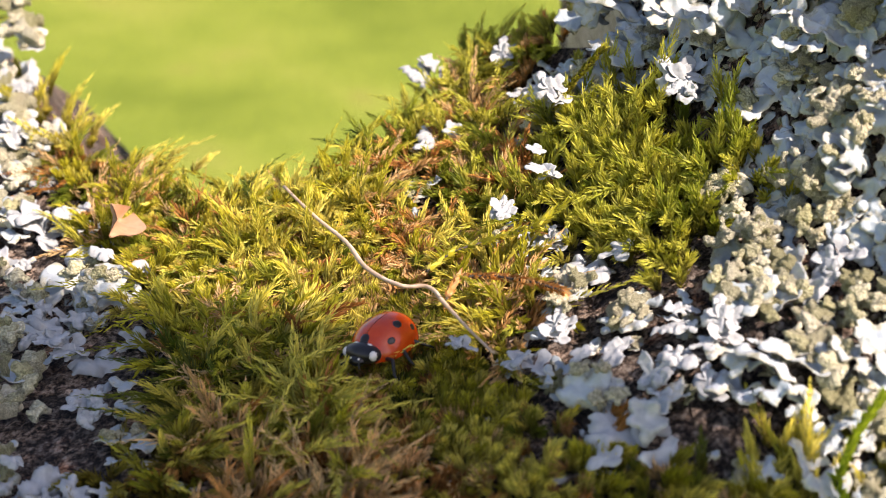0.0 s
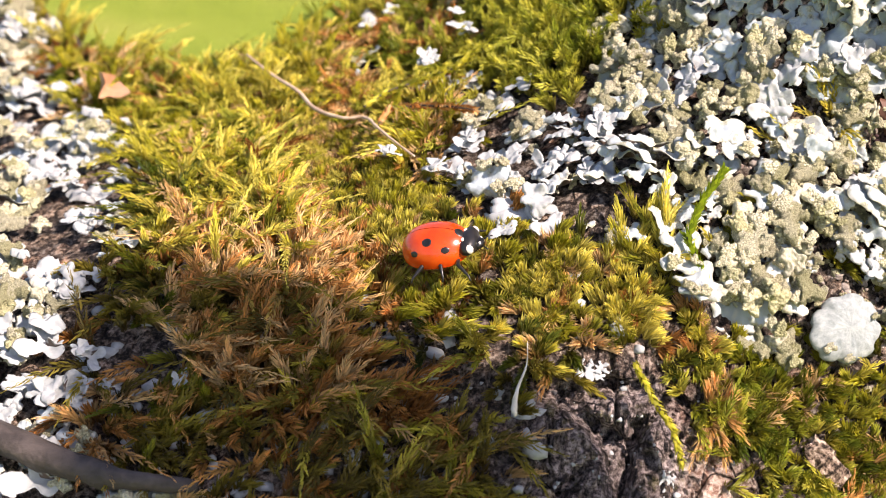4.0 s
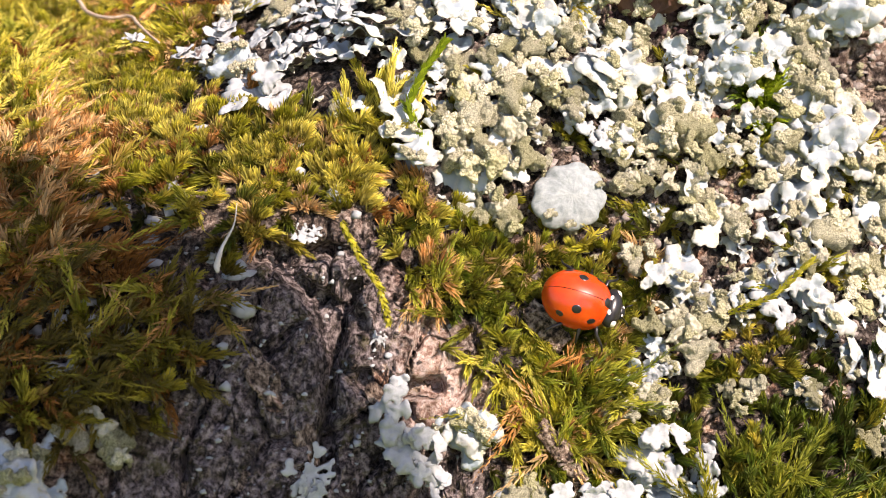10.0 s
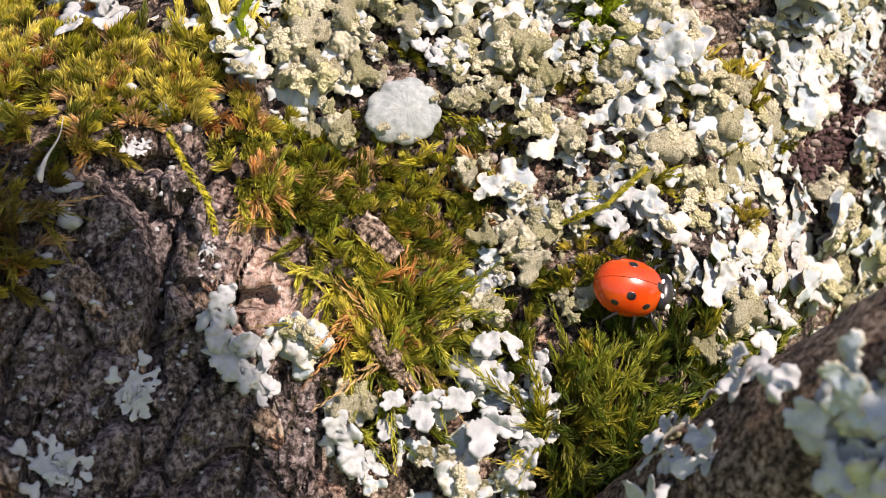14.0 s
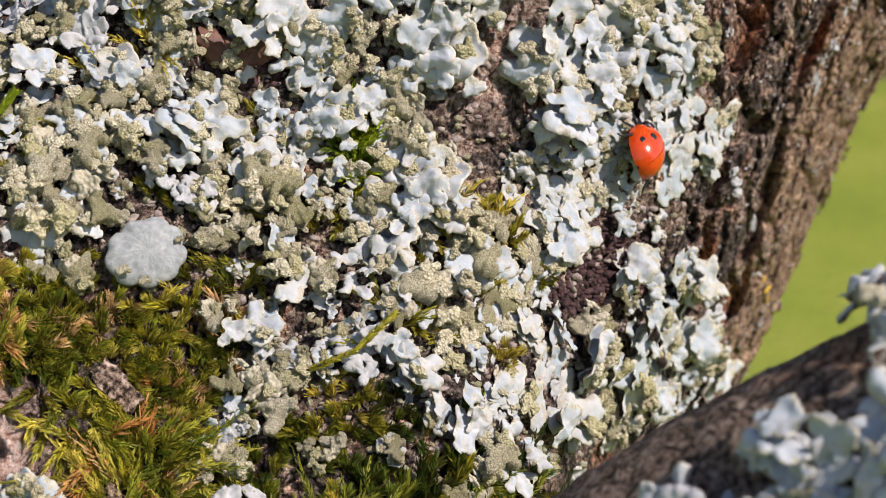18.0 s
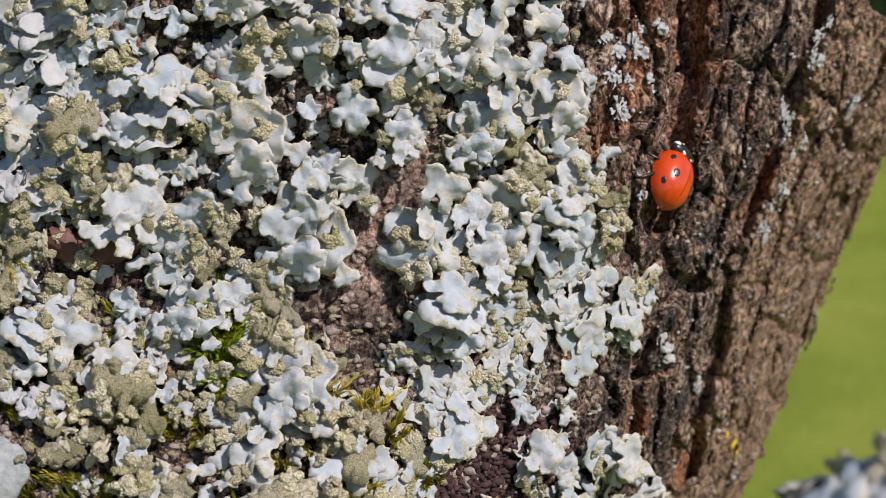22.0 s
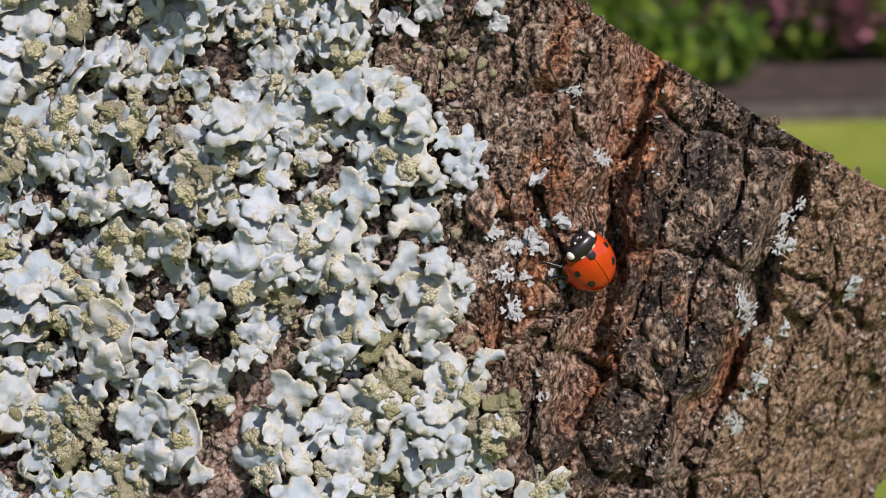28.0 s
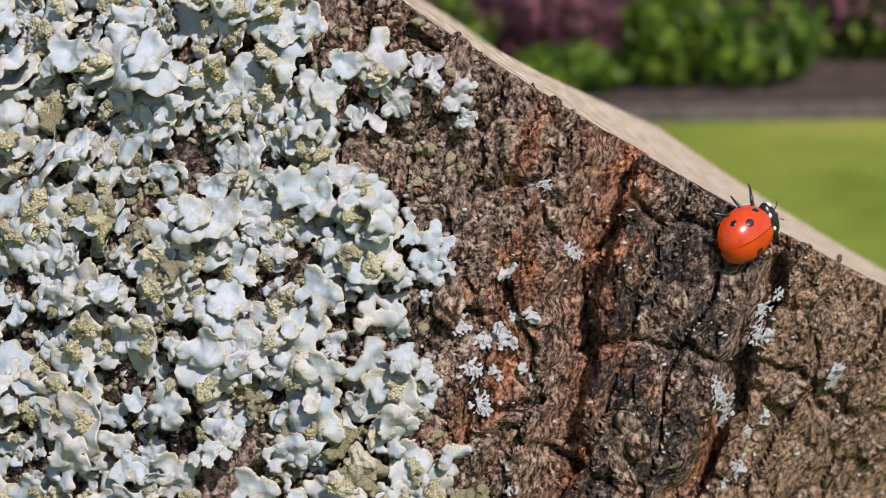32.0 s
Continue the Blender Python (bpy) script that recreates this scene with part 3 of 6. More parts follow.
# ---------------------------------------------------------------- the trunk
def build_trunk():
    ga = np.r_[np.arange(-165, -108, 1.5), np.arange(-108, 63, 0.27), np.arange(63, 82, 0.8)]
    gb = np.r_[np.arange(-95, -62, 1.5), np.arange(-62, 46, 0.27), np.arange(46, 92, 1.2)]
    a, b = np.meshgrid(ga, gb)
    top = edge_top(a)
    over_top = np.maximum(b - top, 0)
    sawn = ease((a - 6) / 10)
    b2 = np.minimum(b, top) - (0.55 * (1 - sawn) + 0.09 * sawn) * np.minimum(over_top, 12) - 0.3 * np.maximum(over_top - 12, 0) * (a < -40)
    right = edge_right(b2)
    over = np.maximum(a - right, 0)
    a2 = np.minimum(a, right) - 0.25 * over
    soft = ease(np.clip((over + over_top) / 3, 0, 1))
    d = depth(a2, b2) - relief(a2, b2) * (1 - 0.5 * soft) + 4.5 * over_top + 3.5 * over
    d = np.minimum(d, 125)
    p = to_world(a2, b2, d)
    bare = np.clip(soft_inside("right", a2, b2, 3) + soft_inside("top", a2, b2, 3), 0, 1)
    cut = fissure(a2, b2)
    across = a2 - 0.33 * b2
    streaky = rough(across / 3.0, b2 / 14, 3, 91)
    dark = np.clip(0.12 + 0.95 * ease((across - 25.5) / 3) * ease((40.5 - across) / 3) + 0.9 * (streaky - 0.5), 0, 1)
    plate = bare * ease((across - 39) / 3) * np.clip(1 - 0.35 * cut, 0, 1)
    rust = np.clip(np.exp(-((a2 - 31.2 - 0.13 * (b2 - 10)) / 2.2) ** 2) * ease((b2 + 12) / 12) * (0.35 + 1.3 * (streaky - 0.3)) + 0.8 * ease((streaky - 0.58) / 0.2) * (across > 15), 0, 1)
    rust = np.maximum(rust, 1.1 * np.exp(-((a2 - 32.6 - 0.13 * (b2 - 10)) / 1.7) ** 2) * ease((b2 - 6) / 5))
    rust = np.maximum(rust, 1.3 * (streaky - 0.15) * np.exp(-((a2 - 27.6 - 0.2 * b2) / 1.6) ** 2) * ease((9 - b2) / 6) * ease((b2 + 18) / 6))
    zone = np.stack([np.clip(soft_inside("grey", a2, b2) + 0.35 * soft_inside("shade", a2, b2), 0, 1),
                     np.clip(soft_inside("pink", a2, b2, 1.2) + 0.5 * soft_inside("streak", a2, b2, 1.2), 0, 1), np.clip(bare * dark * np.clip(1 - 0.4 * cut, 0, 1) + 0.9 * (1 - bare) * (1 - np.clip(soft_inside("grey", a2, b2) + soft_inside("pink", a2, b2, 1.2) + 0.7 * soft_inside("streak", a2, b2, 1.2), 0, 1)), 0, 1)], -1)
    rows, cols = a.shape
    faces = grid_faces(rows, cols)
    centre_over = over_top.ravel()[faces].mean(1)
    wood = (centre_over > 0.8) & (a.ravel()[faces].mean(1) > -52)
    verts = p.reshape(-1, 3)
    # the far side: a rounded back that closes the stem
    ring = np.r_[np.arange(cols), np.arange(1, rows) * cols + cols - 1, (rows - 1) * cols + np.arange(cols - 2, -1, -1), np.arange(rows - 2, 0, -1) * cols]
    mid = verts[ring].mean(0)
    back = mid + (verts[ring] - mid) * 0.86 + AX_D * 0.035
    n0, nr = len(verts), len(ring)
    side = np.stack([ring, np.roll(ring, -1), n0 + np.roll(np.arange(nr), -1), n0 + np.arange(nr)], 1)[:, ::-1]
    hub = n0 + nr
    quads = np.concatenate([faces, side])
    allv = np.concatenate([verts, back])
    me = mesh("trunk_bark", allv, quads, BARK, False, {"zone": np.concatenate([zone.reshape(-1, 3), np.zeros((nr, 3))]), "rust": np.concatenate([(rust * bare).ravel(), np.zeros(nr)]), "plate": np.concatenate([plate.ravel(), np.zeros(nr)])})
    me.materials.append(WOOD)
    me.polygons.foreach_set("material_index", np.concatenate([wood, np.zeros(len(side), bool)]).astype(np.int32))
    cap = bmesh.new()
    cap.faces.new([cap.verts.new(v) for v in back])
    capme = bpy.data.meshes.new("back")
    cap.to_mesh(capme)
    cap.free()
    capme.materials.append(BARK)
    trunk = thing("tree_trunk", "sawn fruit tree fork with fissured brown bark, moss and lichen", "tree")
    part("bark", me, trunk)
    part("back", capme, trunk)
    # the stem below, down to the lawn
    lower = []
    n = 12
    top_c = Vector(to_world(-45, -70, 55))
    for i in range(n):
        k = i / (n - 1)
        lower.append(top_c.lerp(Vector((top_c.x - 0.03, top_c.y + 0.05, -0.05)), k))
    v, f = tube(lower, [0.062 + 0.02 * (i / (n - 1)) ** 3 for i in range(n)], 28, 0.12, 3)
    # unseen stubby blocker, added sunward of the bark to shade the lower moss
    toward = np.array(SUN_DIR)
    across = np.cross((0, 0, 1), toward)
    across /= np.linalg.norm(across)
    rise = np.cross(toward, across)
    rl = random.Random(8)
    rings = []
    for k in range(60):
        w = 36 - 2.2 * k
        half = min(2 + 0.62 * (36 - w), 33)
        # broadened low down so that its shade also reaches the front branch
        edge = -51.0 - 0.30 * max(0, w) + 10 * float(ease((-38 - w) / 9)) + rl.uniform(-0.6, 0.6)
        half += 8 * float(ease((-38 - w) / 9))
        rings.append((ORIGIN + toward * 0.30 + (across * (edge - half) + rise * w) * MM, half * MM))
    foot = Vector((0.05, -0.34, -0.12))
    last = Vector(rings[-1][0])
    step = (last - Vector(rings[-2][0])).normalized() * 0.3
    for k in range(1, 15):
        q = k / 14
        p = last * (1 - q) ** 3 + (last + step) * 3 * q * (1 - q) ** 2 + (foot + Vector((0, 0, 0.5))) * 3 * q * q * (1 - q) + foot * q ** 3
        rings.append((np.array(p), (41 + 10 * q) * MM))
    lv, lf, sides = [], [], 30
    for p, half in rings:
        for k in range(sides):
            an = 2 * math.pi * k / sides
            lv.append(p + (across * math.cos(an) + toward * 0.9 * math.sin(an)) * half * rl.uniform(0.985, 1.01))
    lf += [(i * sides + k, (i + 1) * sides + k, (i + 1) * sides + (k + 1) % sides, i * sides + (k + 1) % sides) for i in range(len(rings) - 1) for k in range(sides)]
    lf += [tuple(range(sides)), tuple(range(len(lv) - 1, len(lv) - sides - 1, -1))]
    side = part("limb", mesh("limb", lv, lf, BARK, True, {"zone": np.zeros((len(lv), 3))}), trunk, "unseen brown blocker added to shade the bark")
    part("stem", mesh("stem", v, f, BARK, True, {"zone": np.zeros((len(v), 3))}), trunk)
    return trunk, side


TRUNK, BLOCKER = build_trunk()

# ---------------------------------------------------------------- lichen
rng = random.Random(7)
LEAFY_A = ((-54.5, 16.9, 4.3), (-52.2, 17.8, 5.8), (-51.6, 13.5, 4.1), (-48.5, 17.1, 4.5), (-47.9, -10.6, 4.0), (-46.5, 16.0, 4.9), (-45.5, -9.8, 4.4), (-43.5, 17.4, 4.3), (-40.3, 16.7, 4.6), (-38.4, 15.7, 4.9), (-37.7, 5.3, 3.8), (-37.5, -7.5, 4.0), (-32.1, -7.6, 3.6), (-26.1, -11.8, 4.4), (-21.1, -29.4, 3.4), (-19.4, -14.3, 4.0), (-18.2, 27.1, 4.4), (-17.5, -1.1, 6.7), (-17.4, 33.1, 5.4), (-14.6, 8.6, 5.2), (-13.8, -9.9, 4.2), (-11.9, -25.8, 3.1), (-10.8, 25.8, 4.8), (-9.7, -9.1, 3.9), (-9.2, 4.0, 6.1), (-8.5, 34.6, 5.8), (-8.3, 16.2, 4.2), (-8.2, -22.4, 4.1), (-8.0, -32.0, 3.9), (-5.7, -16.3, 5.2),)
LEAFY_B = ((-5.5, 15.3, 3.3), (-5.0, -1.6, 4.7), (-4.8, -18.8, 4.1), (-3.9, -36.8, 3.9), (-3.8, -3.8, 5.6), (-2.3, -48.5, 5.3), (-1.4, 34.2, 5.7), (0.1, -32.9, 4.5), (0.5, 0.4, 4.2), (0.7, -41.0, 4.4), (1.8, 21.4, 4.2), (2.1, -24.9, 4.2), (2.7, -11.8, 4.3), (2.8, -48.4, 3.0), (3.4, -28.7, 3.7), (3.7, 9.4, 5.1), (4.1, 4.3, 3.7), (4.1, 24.6, 3.7), (4.5, -18.1, 3.8), (5.7, -4.2, 6.3), (6.5, 11.7, 4.2), (6.7, -11.8, 4.3), (6.9, -10.0, 5.3), (8.3, 18.6, 2.8), (9.3, 34.9, 4.2), (9.5, 4.3, 4.2), (9.6, -2.3, 4.4), (10.4, 28.8, 3.7), (10.4, -6.3, 4.4), (10.5, 11.7, 6.9),)
LEAFY_C = ((11.0, -16.6, 3.9), (11.4, 23.7, 4.6), (11.7, 6.2, 4.6), (12.0, -14.6, 3.9), (12.1, -11.2, 3.9), (12.2, 31.6, 3.7), (12.7, 16.4, 4.1), (14.7, -5.4, 4.4), (14.9, 33.9, 4.2), (15.9, -28.1, 4.6), (16.4, -10.4, 3.5), (16.6, 22.4, 5.1), (18.7, -14.0, 5.5), (19.0, -7.5, 5.0), (19.8, 9.0, 2.8), (19.9, -23.5, 4.6), (18.4, -6.6, 4.6), (23.8, -12.3, 4.1), (27.4, -37.8, 5.9),)
WHITE_A = ((-116.6, 7.7, 5.0), (-111.8, 1.5, 5.3), (-110.7, -3.2, 4.5), (-108.5, -8.1, 3.7), (-103.8, -3.8, 3.3), (-102.1, -12.1, 4.4), (-99.3, -13.3, 3.8), (-95.2, -16.9, 2.2), (-94.8, -21.5, 3.5), (-91.7, -28.6, 2.3), (-91.2, -27.0, 1.9), (-88.7, -28.5, 1.0), (-83.1, -28.4, 1.0), (-71.4, 11.0, 4.1), (-69.2, 4.7, 4.9), (-66.0, -12.3, 2.1), (-62.3, -3.6, 2.8), (-62.1, 12.4, 3.4), (-61.3, -11.0, 3.6), (-60.7, 9.1, 2.7), (-59.3, -9.2, 3.1), (-58.7, -3.2, 2.8), (-58.4, 0.1, 3.9), (-56.2, -11.7, 2.5), (-56.0, 6.8, 3.6), (-55.7, -9.7, 4.1), (-52.8, -10.3, 3.7), (-51.3, -7.5, 3.3), (-51.2, -9.4, 4.0), (-49.3, -11.1, 3.0),)
WHITE_B = ((-47.9, -7.9, 3.7), (-46.4, 8.3, 2.3), (-44.4, -39.0, 4.0), (-42.7, -42.2, 4.5), (-41.4, -3.8, 4.1), (-40.1, -44.5, 3.6), (-39.3, -1.2, 3.6), (-34.8, -48.8, 4.5), (-34.2, -4.4, 5.0), (-32.2, -0.9, 5.5), (-32.1, -50.7, 2.7), (-30.0, -47.8, 3.7), (-28.9, -16.6, 2.4), (-27.5, -46.6, 4.6), (-26.8, -10.4, 3.1), (-26.4, 0.5, 4.0), (-26.4, -17.6, 2.4), (-25.2, -17.6, 3.5), (-22.6, -43.3, 5.1), (-22.2, -36.9, 2.6), (-22.0, -48.3, 6.0), (-19.7, -50.1, 3.7), (-18.5, -44.5, 3.2), (-11.7, -31.1, 4.8), (-10.4, 11.5, 3.3), (-5.6, -51.5, 2.9), (-3.2, -32.2, 2.2), (-2.0, -36.5, 2.7), (5.3, -35.1, 4.2), (15.3, 30.2, 3.2),)
WHITE_C = ((17.5, 31.6, 3.7), (20.2, 34.0, 3.2), (22.3, 31.7, 3.7), (23.5, 30.0, 2.3), (24.8, -29.5, 5.5), (26.1, 17.1, 2.8), (28.0, -15.5, 3.5),)
FLOURY_A = ((-119.2, 14.8, 7.2), (-115.0, 10.9, 5.7), (-114.6, 4.8, 5.4), (-112.6, -0.7, 5.2), (-103.5, -15.7, 5.1), (-58.3, -6.8, 4.3), (-54.1, -6.8, 3.7), (-48.9, 11.5, 2.7), (-47.0, -5.3, 4.6), (-45.5, 1.9, 4.3), (-45.5, 15.0, 2.9), (-45.2, -1.0, 3.7), (-44.7, -2.5, 3.4), (-43.7, -0.5, 2.6), (-42.5, -3.1, 2.3), (-42.3, -8.6, 4.5), (-41.9, -6.8, 3.3), (-40.6, 3.9, 3.9), (-40.2, 13.0, 2.7), (-38.1, 9.6, 3.9), (-38.1, -4.4, 4.0), (-35.0, -11.3, 4.0), (-34.9, -19.7, 5.5), (-34.6, -1.8, 3.2), (-34.3, -14.2, 4.4), (-33.2, -19.4, 2.9), (-31.5, -14.0, 4.8), (-30.8, -9.9, 3.6), (-29.5, -8.6, 4.0), (-28.9, -14.5, 3.5),)
FLOURY_B = ((-26.4, -4.4, 3.0), (-25.9, -1.2, 4.1), (-24.0, -21.0, 3.4), (-23.7, -27.6, 3.0), (-22.0, -20.8, 3.1), (-20.7, -33.3, 3.8), (-20.4, -17.1, 6.1), (-19.0, -24.4, 4.8), (-18.9, -18.2, 4.0), (-18.2, -34.0, 4.7), (-18.1, -21.7, 3.6), (-17.3, -31.6, 2.6), (-16.2, 18.2, 4.3), (-15.5, -24.9, 4.0), (-15.3, -19.6, 2.7), (-15.2, -38.8, 2.8), (-13.5, -18.2, 2.7), (-13.2, 4.4, 3.3), (-12.0, -5.6, 3.9), (-10.4, -2.3, 3.9), (-9.8, -18.4, 4.3), (-9.7, -38.5, 2.8), (-8.9, -28.1, 3.1), (-3.4, -43.1, 3.8), (-2.0, -27.5, 2.7), (-0.9, 11.6, 1.9), (-0.9, -21.1, 4.7), (4.0, -21.8, 4.3), (8.5, 2.9, 2.8), (10.8, -8.7, 2.4),)
FLOURY_L = ((-118.3, 7.8, 5), (-113.0, 1.5, 5), (-111.6, -4.3, 5), (-109.0, -9.4, 5), (-105.9, -13.8, 5), (-102.2, -17.2, 4.5), (-102.1, -20.4, 4.5), (-99.6, -23.0, 4.5), (-96.6, -23.6, 3.5), (-99.5, -26.4, 4), (-110.4, 2.2, 3.5), (-104.1, -4.1, 3))
WHITE_L = ((-103.4, -11.7, 3.4), (-99.4, -13.9, 3.6), (-96.5, -16.0, 3.2), (-97.0, -20.7, 4.2), (-94.3, -20.9, 3.6), (-95.0, -26.0, 4.4), (-92.8, -28.6, 4.6), (-96.7, -28.5, 4.4), (-90.8, -26.5, 2.8), (-88.7, -28.0, 2), (-83.2, -27.7, 1.8), (-98.0, -30.9, 4), (-108.6, -1.1, 3))
CRUST_A = ((-85.8, -30.5, 2.3), (-78.9, -35.3, 2.6), (-73.4, -36.7, 2.2), (-70.9, -30.1, 2.2), (-68.7, -32.0, 2.0), (-55.5, -49.3, 4.7), (-53.1, -45.8, 1.7), (-50.4, -25.6, 2.7), (-49.5, -43.5, 3.9), (-44.5, -33.6, 2.0), (22.1, 12.8, 2.3), (22.7, 9.0, 2.8), (23.4, 6.2, 1.9), (28.6, 24.6, 1.6), (30.6, 19.0, 1.9), (31.8, 2.9, 1.2), (32.2, -19.7, 1.4), (33.7, -6.9, 1.4), (33.8, 4.8, 1.5), (40.0, -4.7, 2.1), (40.1, -4.8, 1.7), (41.2, 6.9, 2.0), (41.5, 4.9, 3.0), (44.3, 12.0, 2.3), (45.1, 14.5, 2.2), (50.4, 8.3, 2.6),)

def leaf_mesh(outline, rise, seed, mat, rings=6, roll=0.5, thick=0.30, wave=0.3):
    """A leafy plate from its outline (angle to radius, in millimetres): domed or dished, wavy, with a rolled rim and a dark underside."""
    r = random.Random(seed)
    n = 48
    ph = [r.uniform(0, 6.28) for _ in range(5)]
    size = max(outline(2 * math.pi * k / n) for k in range(n))
    verts, rim, under = [], [], []

    def height(x, y, s):
        q = wave * 0.45 * (math.sin(x * 1.5 + ph[0]) * math.cos(y * 1.3 + ph[1]) + 0.6 * math.sin(x * 2.9 + y * 2.3 + ph[2]))
        edge = wave * 0.8 * s ** 3 * math.sin(3 * math.atan2(y, x) + ph[3])
        return rise * size * 0.35 * s * s + q * s + edge - roll * max(0.0, s - 0.72) ** 2 * 6

    levels = [0.0] + [(i / rings) ** 0.85 for i in range(1, rings + 1)]
    for s in levels:
        for k in range(n):
            an = 2 * math.pi * k / n
            rad = outline(an) * s
            x, y = rad * math.cos(an), rad * math.sin(an)
            verts.append((x * MM, y * MM, height(x, y, s) * MM))
            rim.append(s)
            under.append(0.0)
    for s, drop, dark in ((1.02, 0.5, 0.0), (0.98, 1.0, 0.35), (0.7, 1.15, 1.0), (0.0, 1.6, 1.0)):
        for k in range(n):
            an = 2 * math.pi * k / n
            rad = outline(an) * s
            x, y = rad * math.cos(an), rad * math.sin(an)
            verts.append((x * MM, y * MM, (height(x, y, min(s, 1.0)) - thick * drop) * MM))
            rim.append(1.0)
            under.append(dark)
    rows = len(levels) + 4
    faces = [(i * n + k, i * n + (k + 1) % n, (i + 1) * n + (k + 1) % n, (i + 1) * n + k) for i in range(rows - 1) for k in range(n)]
    return mesh("plate", verts, [f[::-1] for f in faces], mat, True, {"rim": rim, "under": under})


def frond_mesh(seed, mat, lobes=(3, 4), reach=(1.0, 2.2), width=(0.6, 1.05), curl=-0.3, rise=0.1, wave=0.3, cell=0.2, thick=0.14, fork=0.75, back=0.9, arc=1.6, puff=0.32, grit=0.0):
    """A leafy lichen plate about 6 mm across, growing towards its -y: swollen, rounded lobes that fork, with rolled rims. Notes its lobe tips."""
    r = random.Random(seed)
    caps, tips = [((r.uniform(-0.3, 0.3), 1.1), (r.uniform(-0.4, 0.4), 0.0), width[1] * back)], []
    n = r.randint(*lobes)
    for i in range(n):
        an = -math.pi / 2 + arc * ((i + 0.5) / n * 2 - 1) + r.uniform(-0.3, 0.3)
        far, wid = r.uniform(*reach), r.uniform(*width)
        q = (far * math.cos(an), far * math.sin(an))
        caps.append(((0.0, 0.2), q, wid * 0.8))
        for way in ((-1, 1) if r.random() < fork else (r.choice((-0.4, 0.4)),)):
            bend, more = an + way * r.uniform(0.35, 0.85), r.uniform(0.35, 1.0)
            tip = (q[0] + more * math.cos(bend), q[1] + more * math.sin(bend))
            caps.append((q, tip, wid * r.uniform(0.65, 1.1)))
            tips.append(tip)
    ph = [r.uniform(0, 50) for _ in range(6)]

    def field(x, y):
        total = np.zeros(x.shape)
        for (x0, y0), (x1, y1), rad in caps:
            dx, dy = x1 - x0, y1 - y0
            k = np.clip(((x - x0) * dx + (y - y0) * dy) / (dx * dx + dy * dy + 1e-9), 0, 1)
            total = total + np.exp(-9 * (np.hypot(x - x0 - k * dx, y - y0 - k * dy) - rad))
        crimp = 0.16 * (value_noise(x * 5.2 + ph[3] + 60, y * 5.2 + ph[4] + 60, 4) - 0.5) + 0.32 * (value_noise(x * 2.6 + ph[0] + 60, y * 2.6 + ph[1] + 60, 3) - 0.5) + 0.5 * (value_noise(x * 1.1 + ph[2] + 60, y * 1.1 + ph[3] + 60, 5) - 0.5)
        return -np.log(total + 1e-12) / 9 + crimp

    g = np.arange(-4.8, 4.8, cell)
    x, y = np.meshgrid(g, g)
    m = len(g)
    quads = grid_faces(m, m)
    quads = quads[field(x.ravel()[quads].mean(1), y.ravel()[quads].mean(1)) < 0]
    keep, quads = np.unique(quads, return_inverse=True)
    quads = quads.reshape(-1, 4)
    x, y = x.ravel()[keep], y.ravel()[keep]
    edges = np.concatenate([quads[:, [0, 1]], quads[:, [1, 2]], quads[:, [2, 3]], quads[:, [3, 0]]])
    back_way = set(map(tuple, edges[:, ::-1].tolist()))
    border = np.array([e for e in edges.tolist() if tuple(e) not in back_way])
    on = np.unique(border)
    h = 0.02
    for _ in range(3):
        f = field(x[on], y[on])
        gx, gy = (field(x[on] + h, y[on]) - f) / h, (field(x[on], y[on] + h) - f) / h
        k = np.clip(f / (gx * gx + gy * gy + 0.05), -0.18, 0.18)
        x[on], y[on] = x[on] - k * gx, y[on] - k * gy
    deep = np.maximum(-field(x, y), 0)
    s = np.clip(1 - deep / 0.75, 0, 1)
    swell = np.sqrt(1 - (1 - np.clip(deep / puff, 0, 1)) ** 2)
    far = np.hypot(x, y - 0.8)
    roll = curl * (0.2 + 1.6 * value_noise(x * 0.6 + ph[4] + 60, y * 0.6 + 60, 7))
    z = rise * far * far * 0.10 + wave * 2.5 * (value_noise(x * 0.7 + ph[5] + 60, y * 0.7 + 60, 9) - 0.5) + roll * s ** 2
    z = z + wave * 0.75 * (value_noise(x * 1.7 + 90, y * 1.5 + ph[0] + 60, 11) - 0.5)
    bead = grit * (value_noise(x * 2.2 + 70, y * 2.2 + ph[1] + 60, 13) - 0.4) + 0.6 * grit * (value_noise(x * 5 + 70, y * 5 + ph[2] + 60, 15) - 0.5)
    top = z + thick * swell + bead * (0.3 + swell)
    low = z - 0.05 - 0.35 * thick * swell
    count = len(x)
    verts = np.concatenate([np.stack([x, y, top], 1), np.stack([x * 0.985, y * 0.985, low], 1)]) * MM
    side = np.stack([border[:, 1], border[:, 0], border[:, 0] + count, border[:, 1] + count], 1)
    faces = np.concatenate([quads, quads[:, ::-1] + count, side])
    me = mesh("plate", verts, faces, mat, True, {"rim": np.concatenate([s, s]), "under": np.concatenate([np.zeros(count), np.where(s > 0.9, 0.3, 1.0)])})
    spots = []
    for tx, ty in tips:
        i = int(np.argmin((x - tx) ** 2 + (y - ty) ** 2))
        spots.append((x[i], y[i], top[i]))
    TIPS[me.name] = spots
    return me


TIPS = {}


